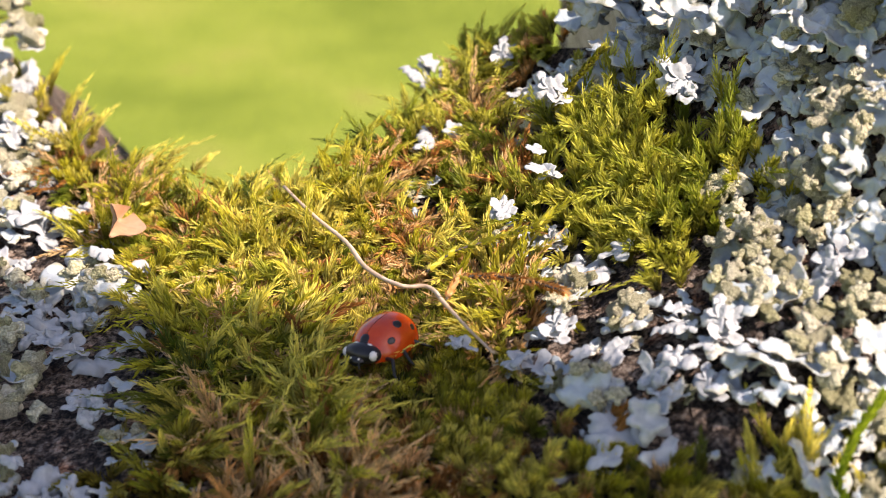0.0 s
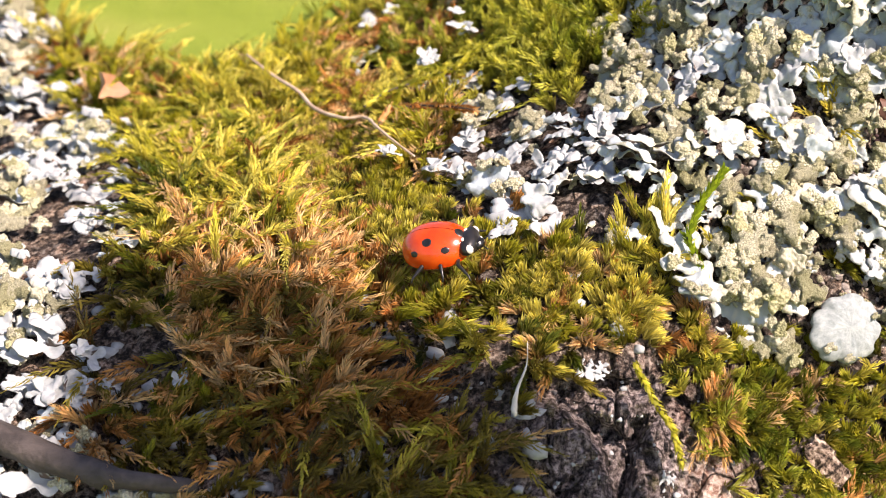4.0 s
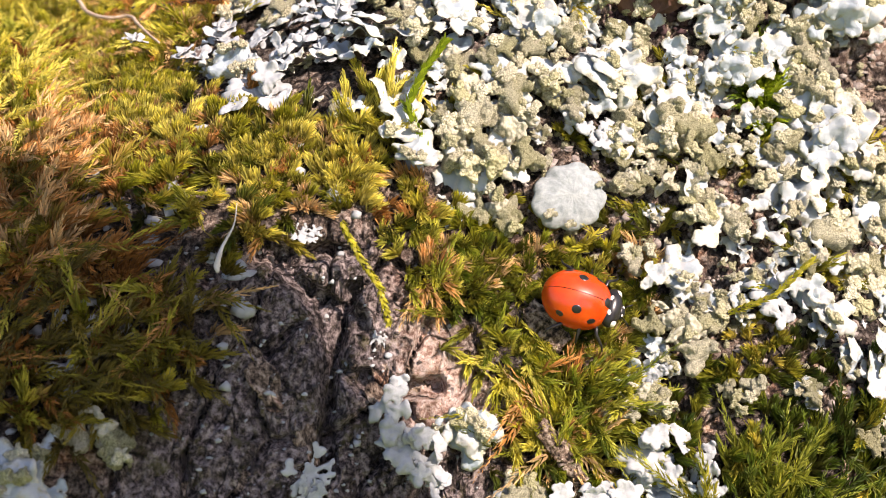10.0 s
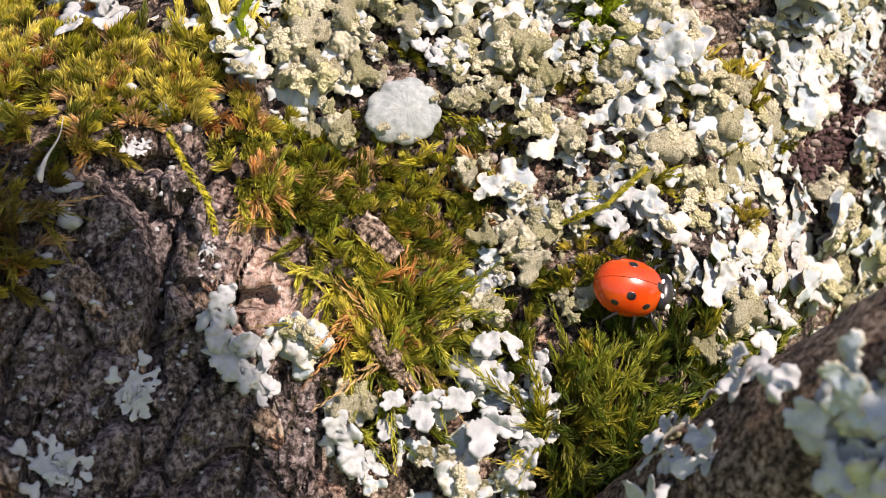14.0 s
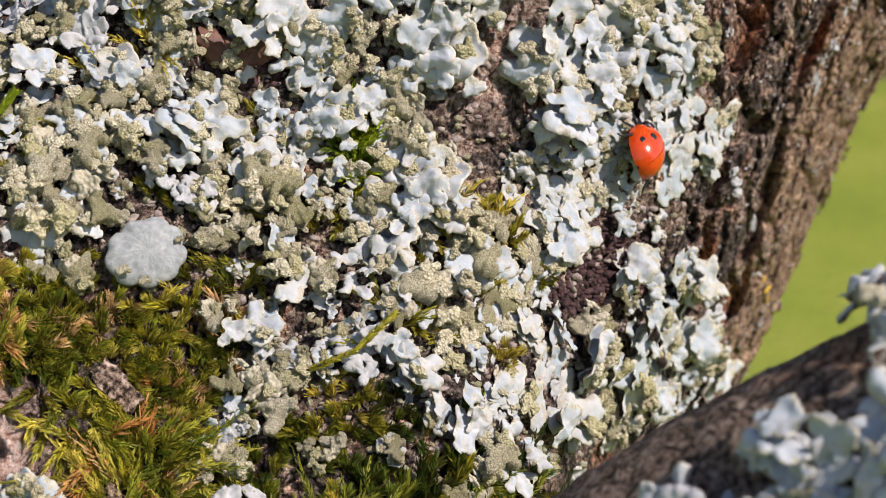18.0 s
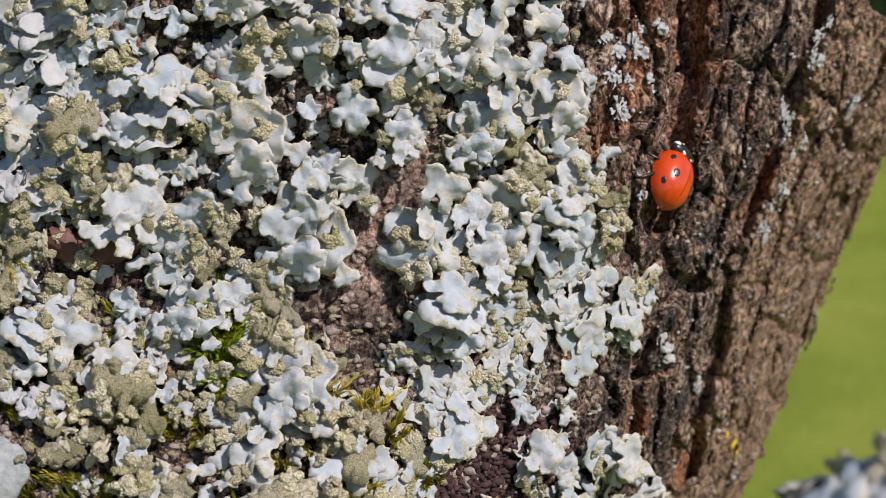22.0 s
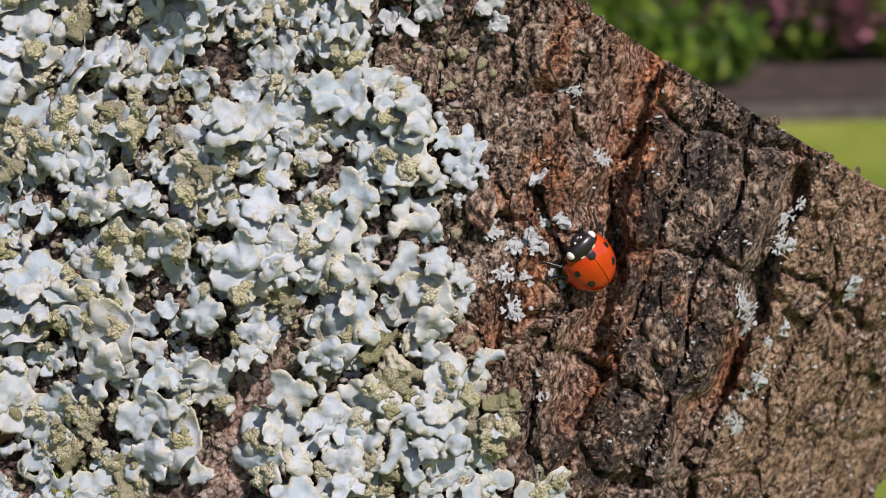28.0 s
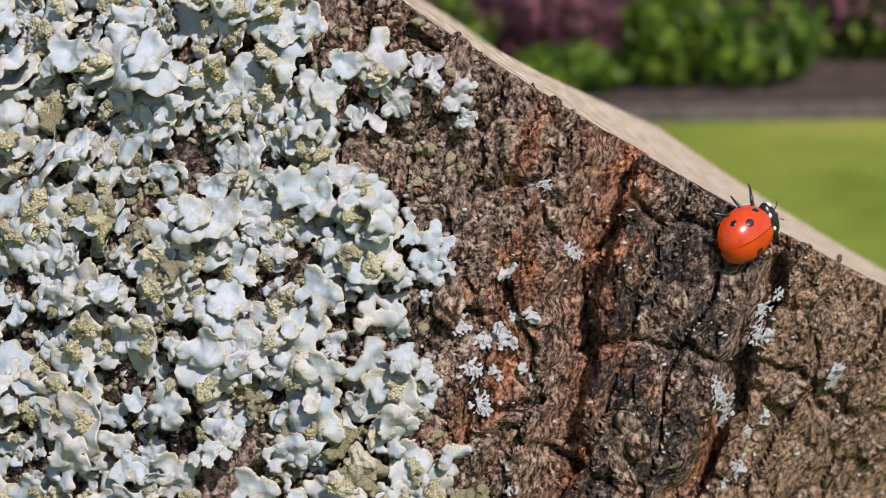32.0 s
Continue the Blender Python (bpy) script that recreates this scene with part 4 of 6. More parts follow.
def knob_mesh(seed, lumps=6, long=1.0, mat=None):
    """A granular cauliflower head of soredia about 1 unit (millimetre) across."""
    r = random.Random(seed)
    bm = bmesh.new()
    bmesh.ops.create_icosphere(bm, subdivisions=3, radius=0.5 * MM)
    balls = [(Vector((0, 0, 0.1)), 0.42)]
    for i in range(lumps):
        q = Vector((r.uniform(-1, 1), r.uniform(-1, 1), r.uniform(-0.2, 0.8))).normalized() * r.uniform(0.45, 0.85)
        balls.append((q, r.uniform(0.16, 0.36)))
    off = Vector((r.uniform(0, 50), r.uniform(0, 50), 0))
    for v in bm.verts:
        n = v.co.normalized()
        k = 0.3
        for q, rad in balls:
            along = n.dot(q)
            gap = rad * rad - q.length_squared + along * along
            if gap > 0:
                k = max(k, along + math.sqrt(gap))
        k += 0.16 * noise.noise(n * 2.5 + off) + 0.07 * noise.noise(n * 9 + off)
        v.co = Vector((n.x * k * long, n.y * k, n.z * k * 0.8 + 0.1)) * 0.5 * MM
    for f in bm.faces:
        f.smooth = True
    me = bpy.data.meshes.new("soralium")
    bm.to_mesh(me)
    bm.free()
    me.materials.append(mat or SOREDIA)
    return me


def u(lo, hi):
    return rng.uniform(lo, hi)


PLATES = [frond_mesh(100 + i, LICHEN, curl=u(-0.45, 0.3), rise=u(-0.1, 0.8), wave=u(0.3, 0.7)) for i in range(24)]
FANS = [frond_mesh(200 + i, LICHEN, (1, 2), (0.8, 1.8), (0.5, 0.85), u(-0.5, 0.35), u(0.0, 0.9), u(0.3, 0.7), arc=0.9) for i in range(18)]
PALE_PLATES = [frond_mesh(300 + i, PALE, (3, 5), (0.9, 1.8), (0.55, 0.9), u(-0.6, 0.2), u(-0.2, 0.6), u(0.2, 0.5), arc=2.0) for i in range(12)]
PALE_FANS = [frond_mesh(340 + i, PALE, (2, 3), (0.6, 1.3), (0.45, 0.75), u(-0.6, 0.2), u(-0.2, 0.8), u(0.3, 0.6), arc=1.3) for i in range(8)]
LACE = [frond_mesh(360 + i, PALE, (5, 8), (0.9, 2.2), (0.20, 0.36), u(-0.1, 0.3), u(-0.2, 0.1), 0.35, 0.18, 0.2, 0.9, arc=3.0, puff=0.3) for i in range(9)]
PADS = [frond_mesh(380 + i, SOREDIA if i % 4 else CREAM, (2, 3), (0.2, 0.9), (0.55, 0.85), -0.1, u(-0.3, 0.3), u(0.3, 0.6), 0.15, u(0.6, 0.9), 0.6, arc=u(1.2, 3.1), puff=0.6, grit=0.45) for i in range(16)]
KNOBS = [knob_mesh(400 + i, 10 + i % 6, 1.0 + 0.12 * (i % 4)) for i in range(12)]
SAUSAGES = [knob_mesh(430 + i, 7, u(1.4, 2.0), CREAM if i % 3 == 2 else SOREDIA) for i in range(6)]


def thallus(name, label, plates, fans, count, fan_count, knobs, seed, spread=1.0, tilt=13, tipped=0.3, way=50):
    """One lichen about 7 mm across: leafy plates and tongues that hang over one another, some with floury heads on their tips."""
    r = random.Random(seed)
    top = thing(name, label, "lichen", "lichens on the bark")
    left = knobs
    for i in range(count):
        far = 0.0 if i == 0 else 1.6 * spread
        size = r.uniform(0.9, 1.2) if i == 0 else r.uniform(0.55, 0.95)
        m = pose(r.gauss(0, 1) * far * MM, r.gauss(0, 1) * far * MM, (0.9 + 0.7 * i + r.uniform(-0.2, 0.4)) * MM, r.gauss(-6, tilt), r.gauss(0, tilt), r.gauss(0, way)) @ Matrix.Scale(size, 4)
        me = r.choice(plates)
        part("plate", me, top, "", m)
        for x, y, z in TIPS[me.name]:
            if left > 0 and r.random() < tipped:
                left -= 1
                part("soralium", r.choice(KNOBS), top, "", m @ pose(x * 0.9 * MM, y * 0.9 * MM, (z + 0.1) * MM, r.uniform(-25, 25), r.uniform(-25, 25), r.uniform(0, 360)) @ Matrix.Scale(r.uniform(1.2, 2.3), 4))
    for i in range(fan_count):
        size = r.uniform(0.5, 0.9)
        m = pose(r.gauss(0, 1.6) * spread * MM, r.gauss(0, 1.6) * spread * MM, r.uniform(0.4, 1.8) * MM, r.gauss(-4, 15), r.gauss(0, 15), r.gauss(0, way + 10)) @ Matrix.Scale(size, 4)
        part("lobe", r.choice(fans), top, "", m)
    for i in range(left):
        an, far = r.uniform(0, 6.28), abs(r.gauss(0, 1.8)) * spread + 0.3
        k = r.random()
        if k < 0.2:
            me, size = r.choice(SAUSAGES), r.uniform(1.1, 1.9)
        elif k < 0.5:
            me, size = r.choice(PADS), r.uniform(0.55, 1.0)
        else:
            me, size = r.choice(KNOBS), r.uniform(1.3, 2.7)
        m = pose(far * math.cos(an) * MM, far * math.sin(an) * MM, r.uniform(0.8, 2.0) * MM, r.uniform(-30, 30), r.uniform(-30, 30), r.uniform(0, 360)) @ Matrix.Scale(size, 4)
        part("soralium", me, top, "", m)
    return top


leafy = [thallus("leafy_lichen", "blue-grey leafy lichen with curled lobes on bark", PLATES, FANS, 2 + i % 2, 1 + i % 3, i % 3, 10 + i) for i in range(12)]
mixed = [thallus("mixed_lichen", "pale grey-green lichen with floury olive knobs on bark", PLATES, FANS, 1 + i % 2, 1 + i % 2, 4 + i % 3, 30 + i, tipped=0.7) for i in range(8)]
floury = [thallus("floury_lichen", "olive-grey granular lichen crowded on the bark", PLATES, FANS, i % 2, i % 3 // 2, 7 + i % 4, 50 + i) for i in range(8)]
white = [thallus("pale_lichen", "whitish leafy lichen with scalloped lobes on bark", PALE_PLATES, PALE_FANS, 2 + i % 2, 1 + i % 2, 0, 70 + i, way=90) for i in range(7)]
crust = [thallus("crust_lichen", "small white lichen rosette on bare bark", LACE, LACE, 2, 1, 0, 90 + i, 0.8, 5, way=180) for i in range(7)]
scrap = [thallus("lichen_scrap", "small curled scrap of grey lichen", PLATES, FANS, 1, 1, (i % 3) // 2, 120 + i) for i in range(8)]
used = set()


LANE = [(q[1], q[2]) for q in BEETLE if q[0] > 14]


# where the lichen cover ends on the bare bark: b up the face, and a there
BORDER_B = (-36, -30, -24, -18, -15, -11.5, -7, -2.5, 2.5, 11, 16, 21, 24.5, 28, 30.5)
BORDER_A = (30, 27.5, 25.5, 20.5, 22, 27.5, 25, 22.5, 21.5, 20.5, 21, 21.5, 14.5, 18, 25)


def put_lichen(source, a, b, turn, size, lift=0.0, lean=0.0, lean_way=0.0, flat=1.0):
    if source not in crust:
        a = min(a, float(np.interp(b, BORDER_B, BORDER_A)) - 2.6 * size)
    near = min(math.hypot(a - x, b - y) for x, y in LANE)
    if near < 4.0 + 2.0 * size:                  # trodden flat where the beetle walks
        lift, flat, lean = min(lift, 0.0) - 0.3, flat * 0.5, lean * 0.4
    m = seat(a, b, turn, lift, lean, lean_way)
    if (a < -14 and b > 4) or a < -80 or lift > 3.0:        # lobes raised to the light where the bark turns from it
        z = (Vector(m.col[2][:3]) * 0.8 + SUN_DIR * 0.7).normalized()
        x = Vector(m.col[0][:3])
        x = (x - z * x.dot(z)).normalized()
        at = m.translation.copy()
        m = Matrix((x, z.cross(x), z)).transposed().to_4x4()
        m.translation = at
    if source in used:
        ob = copy_thing(source, m)
    else:
        ob, _ = source, used.add(source)
        ob.matrix_basis = m
    ob.scale = (size, size, size * flat)
    return ob


BARE = ("right", "top", "grey", "pink", "streak", "purple")
MOSSY = ("saddle", "cushion", "crest", "band", "rust", "shade", "mid", "deep", "tuft")
lichen_spots = []


def set_lichens():
    """The lichens that stand out, each at its place and size."""
    r = random.Random(3)
    for rows, stock in ((LEAFY_A + LEAFY_B + LEAFY_C, leafy), (WHITE_A + WHITE_B + WHITE_C + WHITE_L, white), (FLOURY_A + FLOURY_B + FLOURY_L, floury), (CRUST_A, crust)):
        for a, b, size in rows:
            low = stock is crust
            if (soft_inside("streak", a, b, 2.0) > 0.2 and a > -10) or math.hypot(a + 29, b + 22.6) < 4.6:
                continue
            on_moss = 3.5 if any(inside(z, a, b) for z in ("cushion", "saddle", "band")) else 0.0
            put_lichen(r.choice(stock), a, b, r.gauss(0, 35), min(size / (5.4 if low else 5.9 if stock is white else 4.7), 1.2), 0.1 if low else r.uniform(0.4, 1.5) + on_moss, r.uniform(0, 12), r.uniform(0, 360), 0.5 if low else 1.0)
            lichen_spots.append((a, b, size * 0.5))


def scatter_lichen():
    """The rest of the cover, in the gaps."""
    r = random.Random(21)
    tries = count = scraps = 0
    heap = []
    while tries < 34000 and count < 900:
        tries += 1
        a, b = r.uniform(-124, 29), r.uniform(-54, 46)
        if b > float(edge_top(np.array(a))) - (2 if a > -95 else 0.3) or (a < -25 and b > 26):
            continue
        ja, jb = a + r.gauss(0, 0.8), b + r.gauss(0, 0.8)
        if math.hypot(a + 29, b + 22.6) < 5.2 or any(inside(z, a, b) for z in ("grey", "pink") + MOSSY) or (a > -8 and b < -38 and r.random() < 0.5):
            continue
        if any(inside(z, ja, jb) for z in BARE + MOSSY) and not (inside("purple", ja, jb) and r.random() < 0.4):
            continue
        if soft_inside("streak", a, b, 2.2) > 0.1 and r.random() < 0.9:
            continue
        if inside("hollow", ja, jb) and r.random() < 0.85:
            continue
        size = r.uniform(0.75, 1.2) if count < 290 else r.uniform(0.36, 0.62)
        if any((a - x) ** 2 + (b - y) ** 2 < (0.46 * s + (1.15 if count < 290 else 0.85) * size) ** 2 for x, y, s in lichen_spots):
            continue
        lichen_spots.append((a, b, size * 2.6))
        count += 1
        k = r.random()
        if count > 290 and k < (0.5 if -46 < a < 4 and -40 < b < -2 else 0.7):
            src = scrap
        elif a < -80:
            src = white if k < 0.4 else mixed
        elif -46 < a < 4 and -40 < b < -2:
            src = floury if k < 0.68 else mixed if k < 0.93 else leafy
        elif a < -20:
            src = white if k < 0.25 else mixed if k < 0.65 else floury
        else:
            src = leafy if k < 0.45 else mixed if k < 0.88 else floury
        place = (a, b, r.gauss(0, 45), size, r.uniform(-0.5, 0.9), r.uniform(0, 16), r.uniform(0, 360))
        if src is scrap:
            scraps += 1
        if src is scrap and (scraps > 200 or a < -60):
            heap.append((r.choice(PLATES + FANS), seat(a, b, *place[2:3], place[4] + 0.8, place[5], place[6]) @ Matrix.Scale(size, 4)))
        else:
            put_lichen(r.choice(src), *place)
    for k in range(2600):
        a, b = r.uniform(-58, -16), r.uniform(-2, 44)
        if b > float(edge_top(np.array(a))) - 1.5 or (a < -25 and b > 28) or any(inside(z, a, b) for z in BARE + MOSSY):
            continue
        if any((a - x) ** 2 + (b - y) ** 2 < (0.30 * s + 0.5) ** 2 for x, y, s in lichen_spots):
            continue
        size = r.uniform(0.4, 0.75)
        lichen_spots.append((a, b, size * 2.6))
        heap.append((r.choice(PLATES + FANS), seat(a, b, r.uniform(0, 360), r.uniform(0.2, 0.9), r.uniform(0, 14), r.uniform(0, 360)) @ Matrix.Scale(size, 4)))
    # the smallest scraps, heaped into one cover
    V, F, R, U, n = [], [], [], [], 0
    for me, m in heap:
        co = np.empty(len(me.vertices) * 3)
        me.vertices.foreach_get("co", co)
        V.append(co.reshape(-1, 3) @ np.array(m.to_3x3()).T + np.array(m.translation))
        f = np.empty(len(me.polygons) * 4, np.int32)
        me.loops.foreach_get("vertex_index", f)
        F.append(f.reshape(-1, 4) + n)
        for key, store in (("rim", R), ("under", U)):
            val = np.empty(len(me.vertices), np.float32)
            me.attributes[key].data.foreach_get("value", val)
            store.append(val)
        n += len(me.vertices)
    me = mesh("lichen_litter", np.concatenate(V), np.concatenate(F), LICHEN, True, {"rim": np.concatenate(R), "under": np.concatenate(U)})
    tagged(new("lichen_litter", me), "tiny grey lichen scraps filling the gaps", "lichen", "", "stuff")


set_lichens()
scatter_lichen()

# ---------------------------------------------------------------- moss
def moss_patch(name, label, zone, count, mat, seed, height=(4.0, 7.0), leaf=(1.3, 0.42), lay=0.5, leaves=26, way=None, tints=(0.0, 1.0), sink=0.0, blur=1.2, box=None, per=9, radius=0.9, flare=0.5):
    """A mat of moss shoots, each a bent stem with pointed leaves all along it."""
    rg = np.random.RandomState(seed)
    pts = np.array(ZONES[zone] if box is None else box)
    lo, hi = pts.min(0) - 1, pts.max(0) + 1
    A, B = [], []
    tufts = max(3, count // per)
    while len(A) < tufts:
        a, b = rg.uniform(lo[0], hi[0], 400), rg.uniform(lo[1], hi[1], 400)
        ok = inside(zone, a + rg.normal(0, blur, 400), b + rg.normal(0, blur, 400)) & (b < edge_top(a) + 0.8)
        ok &= (soft_inside("pink", a, b, 1.3) < 0.2) & (soft_inside("grey", a, b, 1.0) < 0.3) & (np.hypot(a + 29.2, b + 22.4) > 4.2)
        A += list(a[ok])
        B += list(b[ok])
    own = rg.randint(0, tufts, count)
    da, db = rg.normal(0, 1, count) * radius, rg.normal(0, 1, count) * radius
    grow = rg.uniform(0.45, 1.4, tufts)[own]
    shade = rg.uniform(0, 1, tufts)[own]
    a, b = np.array(A[:tufts])[own] + da, np.array(B[:tufts])[own] + db
    e = 0.6
    p0 = to_world(a, b, depth(a, b) + sink)
    ta = to_world(a + e, b, depth(a + e, b) + sink) - p0
    tb = to_world(a, b + e, depth(a, b + e) + sink) - p0
    nrm = np.cross(ta, tb)
    nrm /= np.linalg.norm(nrm, axis=1)[:, None]
    ta /= np.linalg.norm(ta, axis=1)[:, None]
    tb = np.cross(nrm, ta)
    clump = 1.6 * (0.6 * value_noise(a / 5 + seed, b / 4, seed) + 0.4 * value_noise(a / 1.9, b / 1.9, seed + 5) - 0.5)
    ang = np.arctan2(db, da) + rg.normal(0, 0.6, count)
    side = ta * np.cos(ang)[:, None] + tb * np.sin(ang)[:, None]
    if way is not None:
        side = side + 0.9 * (ta * math.cos(radians(way)) + tb * math.sin(radians(way)))
        side /= np.linalg.norm(side, axis=1)[:, None]
    up = nrm * 0.75 + np.array((0.0, -0.05, 0.45))
    up /= np.linalg.norm(up, axis=1)[:, None]
    tall = rg.uniform(*height, count) * MM * grow * np.clip(1 + 0.6 * clump, 0.45, 1.25)
    lean = np.clip(lay * (0.35 + 0.75 * np.hypot(da, db) / radius) + rg.normal(0, 0.15, count), 0.0, 1.7)
    tint = np.clip(tints[0] + (tints[1] - tints[0]) * (0.35 * rg.uniform(0, 1, count) + 0.6 * shade + 0.55 * (value_noise(a / 4, b / 4, seed + 3) - 0.2)), 0, 1)
    V, T, P = [], [], []
    way_a, way_b = np.array([q[1] for q in BEETLE[:29]]), np.array([q[2] for q in BEETLE[:29]])
    ka = np.interp(np.linspace(0, 28, 200), np.arange(29), way_a)
    kb = np.interp(np.linspace(0, 28, 200), np.arange(29), way_b)
    ahead = b[:, None] - kb
    off = np.sqrt(((a[:, None] - ka) ** 2 + (np.where(ahead < 0, 0.75, 1.6) * ahead) ** 2).min(1))
    tall *= 0.25 + 0.75 * ease((off - 3.2) / 4.0)        # trodden down where the beetle walks
    binorm = np.cross(up, side)
    for i in range(leaves):
        s = (i + 0.5) / leaves
        base = p0 + up * (tall * s * (1 - 0.25 * lean * s))[:, None] + side * (tall * lean * s * s)[:, None]
        ax = up * (1 - 0.5 * lean * s)[:, None] + side * (2 * lean * s)[:, None]
        ax /= np.linalg.norm(ax, axis=1)[:, None]
        az = i * 2.399 + rg.uniform(-0.5, 0.5, count)
        c1 = np.cross(ax, binorm)
        c1 /= np.linalg.norm(c1, axis=1)[:, None]
        c2 = np.cross(ax, c1)
        out = c1 * np.cos(az)[:, None] + c2 * np.sin(az)[:, None]
        open_by = flare * (1.0 if s < 0.8 else 0.5) * (1.0 - 0.25 * s)
        d = out * open_by + ax * (1.05 - open_by * 0.35) + rg.normal(0, 0.12, (count, 3))
        d /= np.linalg.norm(d, axis=1)[:, None]
        w = np.cross(d, ax)
        w /= np.linalg.norm(w, axis=1)[:, None] + 1e-9
        L = (leaf[0] * MM * (0.45 + 0.75 * math.sin(math.pi * min(1, s * 0.8 + 0.2))) * rg.uniform(0.75, 1.2, count))[:, None]
        W = L * leaf[1] * 0.5
        mid = base + d * L * 0.42 - np.cross(w, d) * L * 0.10
        tipp = base + d * L + ax * L * 0.15
        V.append(np.stack([base, mid + w * W, tipp, mid - w * W], 1))
        T.append(np.repeat(tint[:, None], 4, 1))
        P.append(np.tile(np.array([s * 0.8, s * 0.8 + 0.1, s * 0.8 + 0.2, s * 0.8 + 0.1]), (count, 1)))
    V = np.concatenate(V).reshape(-1, 3)
    n = len(V) // 4
    k = np.arange(n)[:, None] * 4
    faces = np.concatenate([k + np.array([0, 1, 2]), k + np.array([0, 2, 3])])
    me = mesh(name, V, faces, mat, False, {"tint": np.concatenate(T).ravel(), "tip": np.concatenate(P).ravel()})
    return tagged(new(name, me), label, "moss", "", "stuff")


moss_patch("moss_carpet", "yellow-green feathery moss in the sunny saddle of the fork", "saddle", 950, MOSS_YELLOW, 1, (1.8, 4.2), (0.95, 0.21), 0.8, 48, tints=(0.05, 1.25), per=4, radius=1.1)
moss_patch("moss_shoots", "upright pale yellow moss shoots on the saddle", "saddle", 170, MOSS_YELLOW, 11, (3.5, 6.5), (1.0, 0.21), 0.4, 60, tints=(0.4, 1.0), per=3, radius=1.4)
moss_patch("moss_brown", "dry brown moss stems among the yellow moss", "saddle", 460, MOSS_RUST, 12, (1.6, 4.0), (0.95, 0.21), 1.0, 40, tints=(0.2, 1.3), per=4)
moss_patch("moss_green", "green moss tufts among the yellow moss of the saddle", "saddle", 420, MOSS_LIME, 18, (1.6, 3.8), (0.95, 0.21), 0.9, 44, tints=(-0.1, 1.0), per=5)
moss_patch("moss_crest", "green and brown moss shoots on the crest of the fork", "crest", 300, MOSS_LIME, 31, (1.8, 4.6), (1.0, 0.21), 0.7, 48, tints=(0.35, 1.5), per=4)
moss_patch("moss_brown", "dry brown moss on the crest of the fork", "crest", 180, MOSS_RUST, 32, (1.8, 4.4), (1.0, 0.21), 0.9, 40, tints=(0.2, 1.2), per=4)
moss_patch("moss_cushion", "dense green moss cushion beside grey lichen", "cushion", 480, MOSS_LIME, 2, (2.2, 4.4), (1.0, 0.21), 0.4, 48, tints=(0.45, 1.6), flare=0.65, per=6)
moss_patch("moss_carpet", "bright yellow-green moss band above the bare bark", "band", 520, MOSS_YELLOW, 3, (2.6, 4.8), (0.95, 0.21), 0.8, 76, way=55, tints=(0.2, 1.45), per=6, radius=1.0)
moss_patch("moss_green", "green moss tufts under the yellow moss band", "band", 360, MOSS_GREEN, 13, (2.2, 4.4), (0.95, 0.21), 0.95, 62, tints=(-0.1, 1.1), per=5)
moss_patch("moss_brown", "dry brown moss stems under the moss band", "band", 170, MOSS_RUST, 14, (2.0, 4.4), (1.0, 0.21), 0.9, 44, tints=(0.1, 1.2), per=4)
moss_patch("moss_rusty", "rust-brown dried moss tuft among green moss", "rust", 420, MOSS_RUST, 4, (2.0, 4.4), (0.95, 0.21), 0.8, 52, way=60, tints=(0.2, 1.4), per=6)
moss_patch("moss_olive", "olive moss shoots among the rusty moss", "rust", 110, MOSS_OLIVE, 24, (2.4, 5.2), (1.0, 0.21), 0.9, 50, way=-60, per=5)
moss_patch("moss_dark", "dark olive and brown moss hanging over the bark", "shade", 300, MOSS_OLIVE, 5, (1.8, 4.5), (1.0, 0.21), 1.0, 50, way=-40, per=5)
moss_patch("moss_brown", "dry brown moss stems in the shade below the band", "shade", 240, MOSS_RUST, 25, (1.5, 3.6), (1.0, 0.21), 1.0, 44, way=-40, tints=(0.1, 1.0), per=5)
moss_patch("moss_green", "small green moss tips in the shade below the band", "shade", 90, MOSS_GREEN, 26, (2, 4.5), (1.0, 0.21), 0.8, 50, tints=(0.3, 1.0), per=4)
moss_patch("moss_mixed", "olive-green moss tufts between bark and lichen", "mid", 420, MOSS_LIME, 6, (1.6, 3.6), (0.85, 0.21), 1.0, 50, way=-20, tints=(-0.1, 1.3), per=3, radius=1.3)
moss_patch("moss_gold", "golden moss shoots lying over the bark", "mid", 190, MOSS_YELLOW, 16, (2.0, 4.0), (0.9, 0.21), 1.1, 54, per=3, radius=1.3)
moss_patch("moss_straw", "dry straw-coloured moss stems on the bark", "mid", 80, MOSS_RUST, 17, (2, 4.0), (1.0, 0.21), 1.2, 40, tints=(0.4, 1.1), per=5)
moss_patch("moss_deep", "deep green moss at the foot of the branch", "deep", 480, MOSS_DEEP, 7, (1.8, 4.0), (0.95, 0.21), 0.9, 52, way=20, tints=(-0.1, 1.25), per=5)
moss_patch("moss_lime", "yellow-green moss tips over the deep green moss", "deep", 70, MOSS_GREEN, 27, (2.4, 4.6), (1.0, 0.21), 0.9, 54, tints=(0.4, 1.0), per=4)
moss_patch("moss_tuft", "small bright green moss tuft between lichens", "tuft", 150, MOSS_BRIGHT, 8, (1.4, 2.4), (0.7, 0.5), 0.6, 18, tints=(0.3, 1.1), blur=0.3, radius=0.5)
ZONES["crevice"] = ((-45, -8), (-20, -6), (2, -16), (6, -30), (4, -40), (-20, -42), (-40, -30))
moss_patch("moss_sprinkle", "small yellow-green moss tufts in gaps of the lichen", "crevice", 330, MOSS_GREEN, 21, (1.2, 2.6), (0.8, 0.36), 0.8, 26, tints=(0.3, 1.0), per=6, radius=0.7)

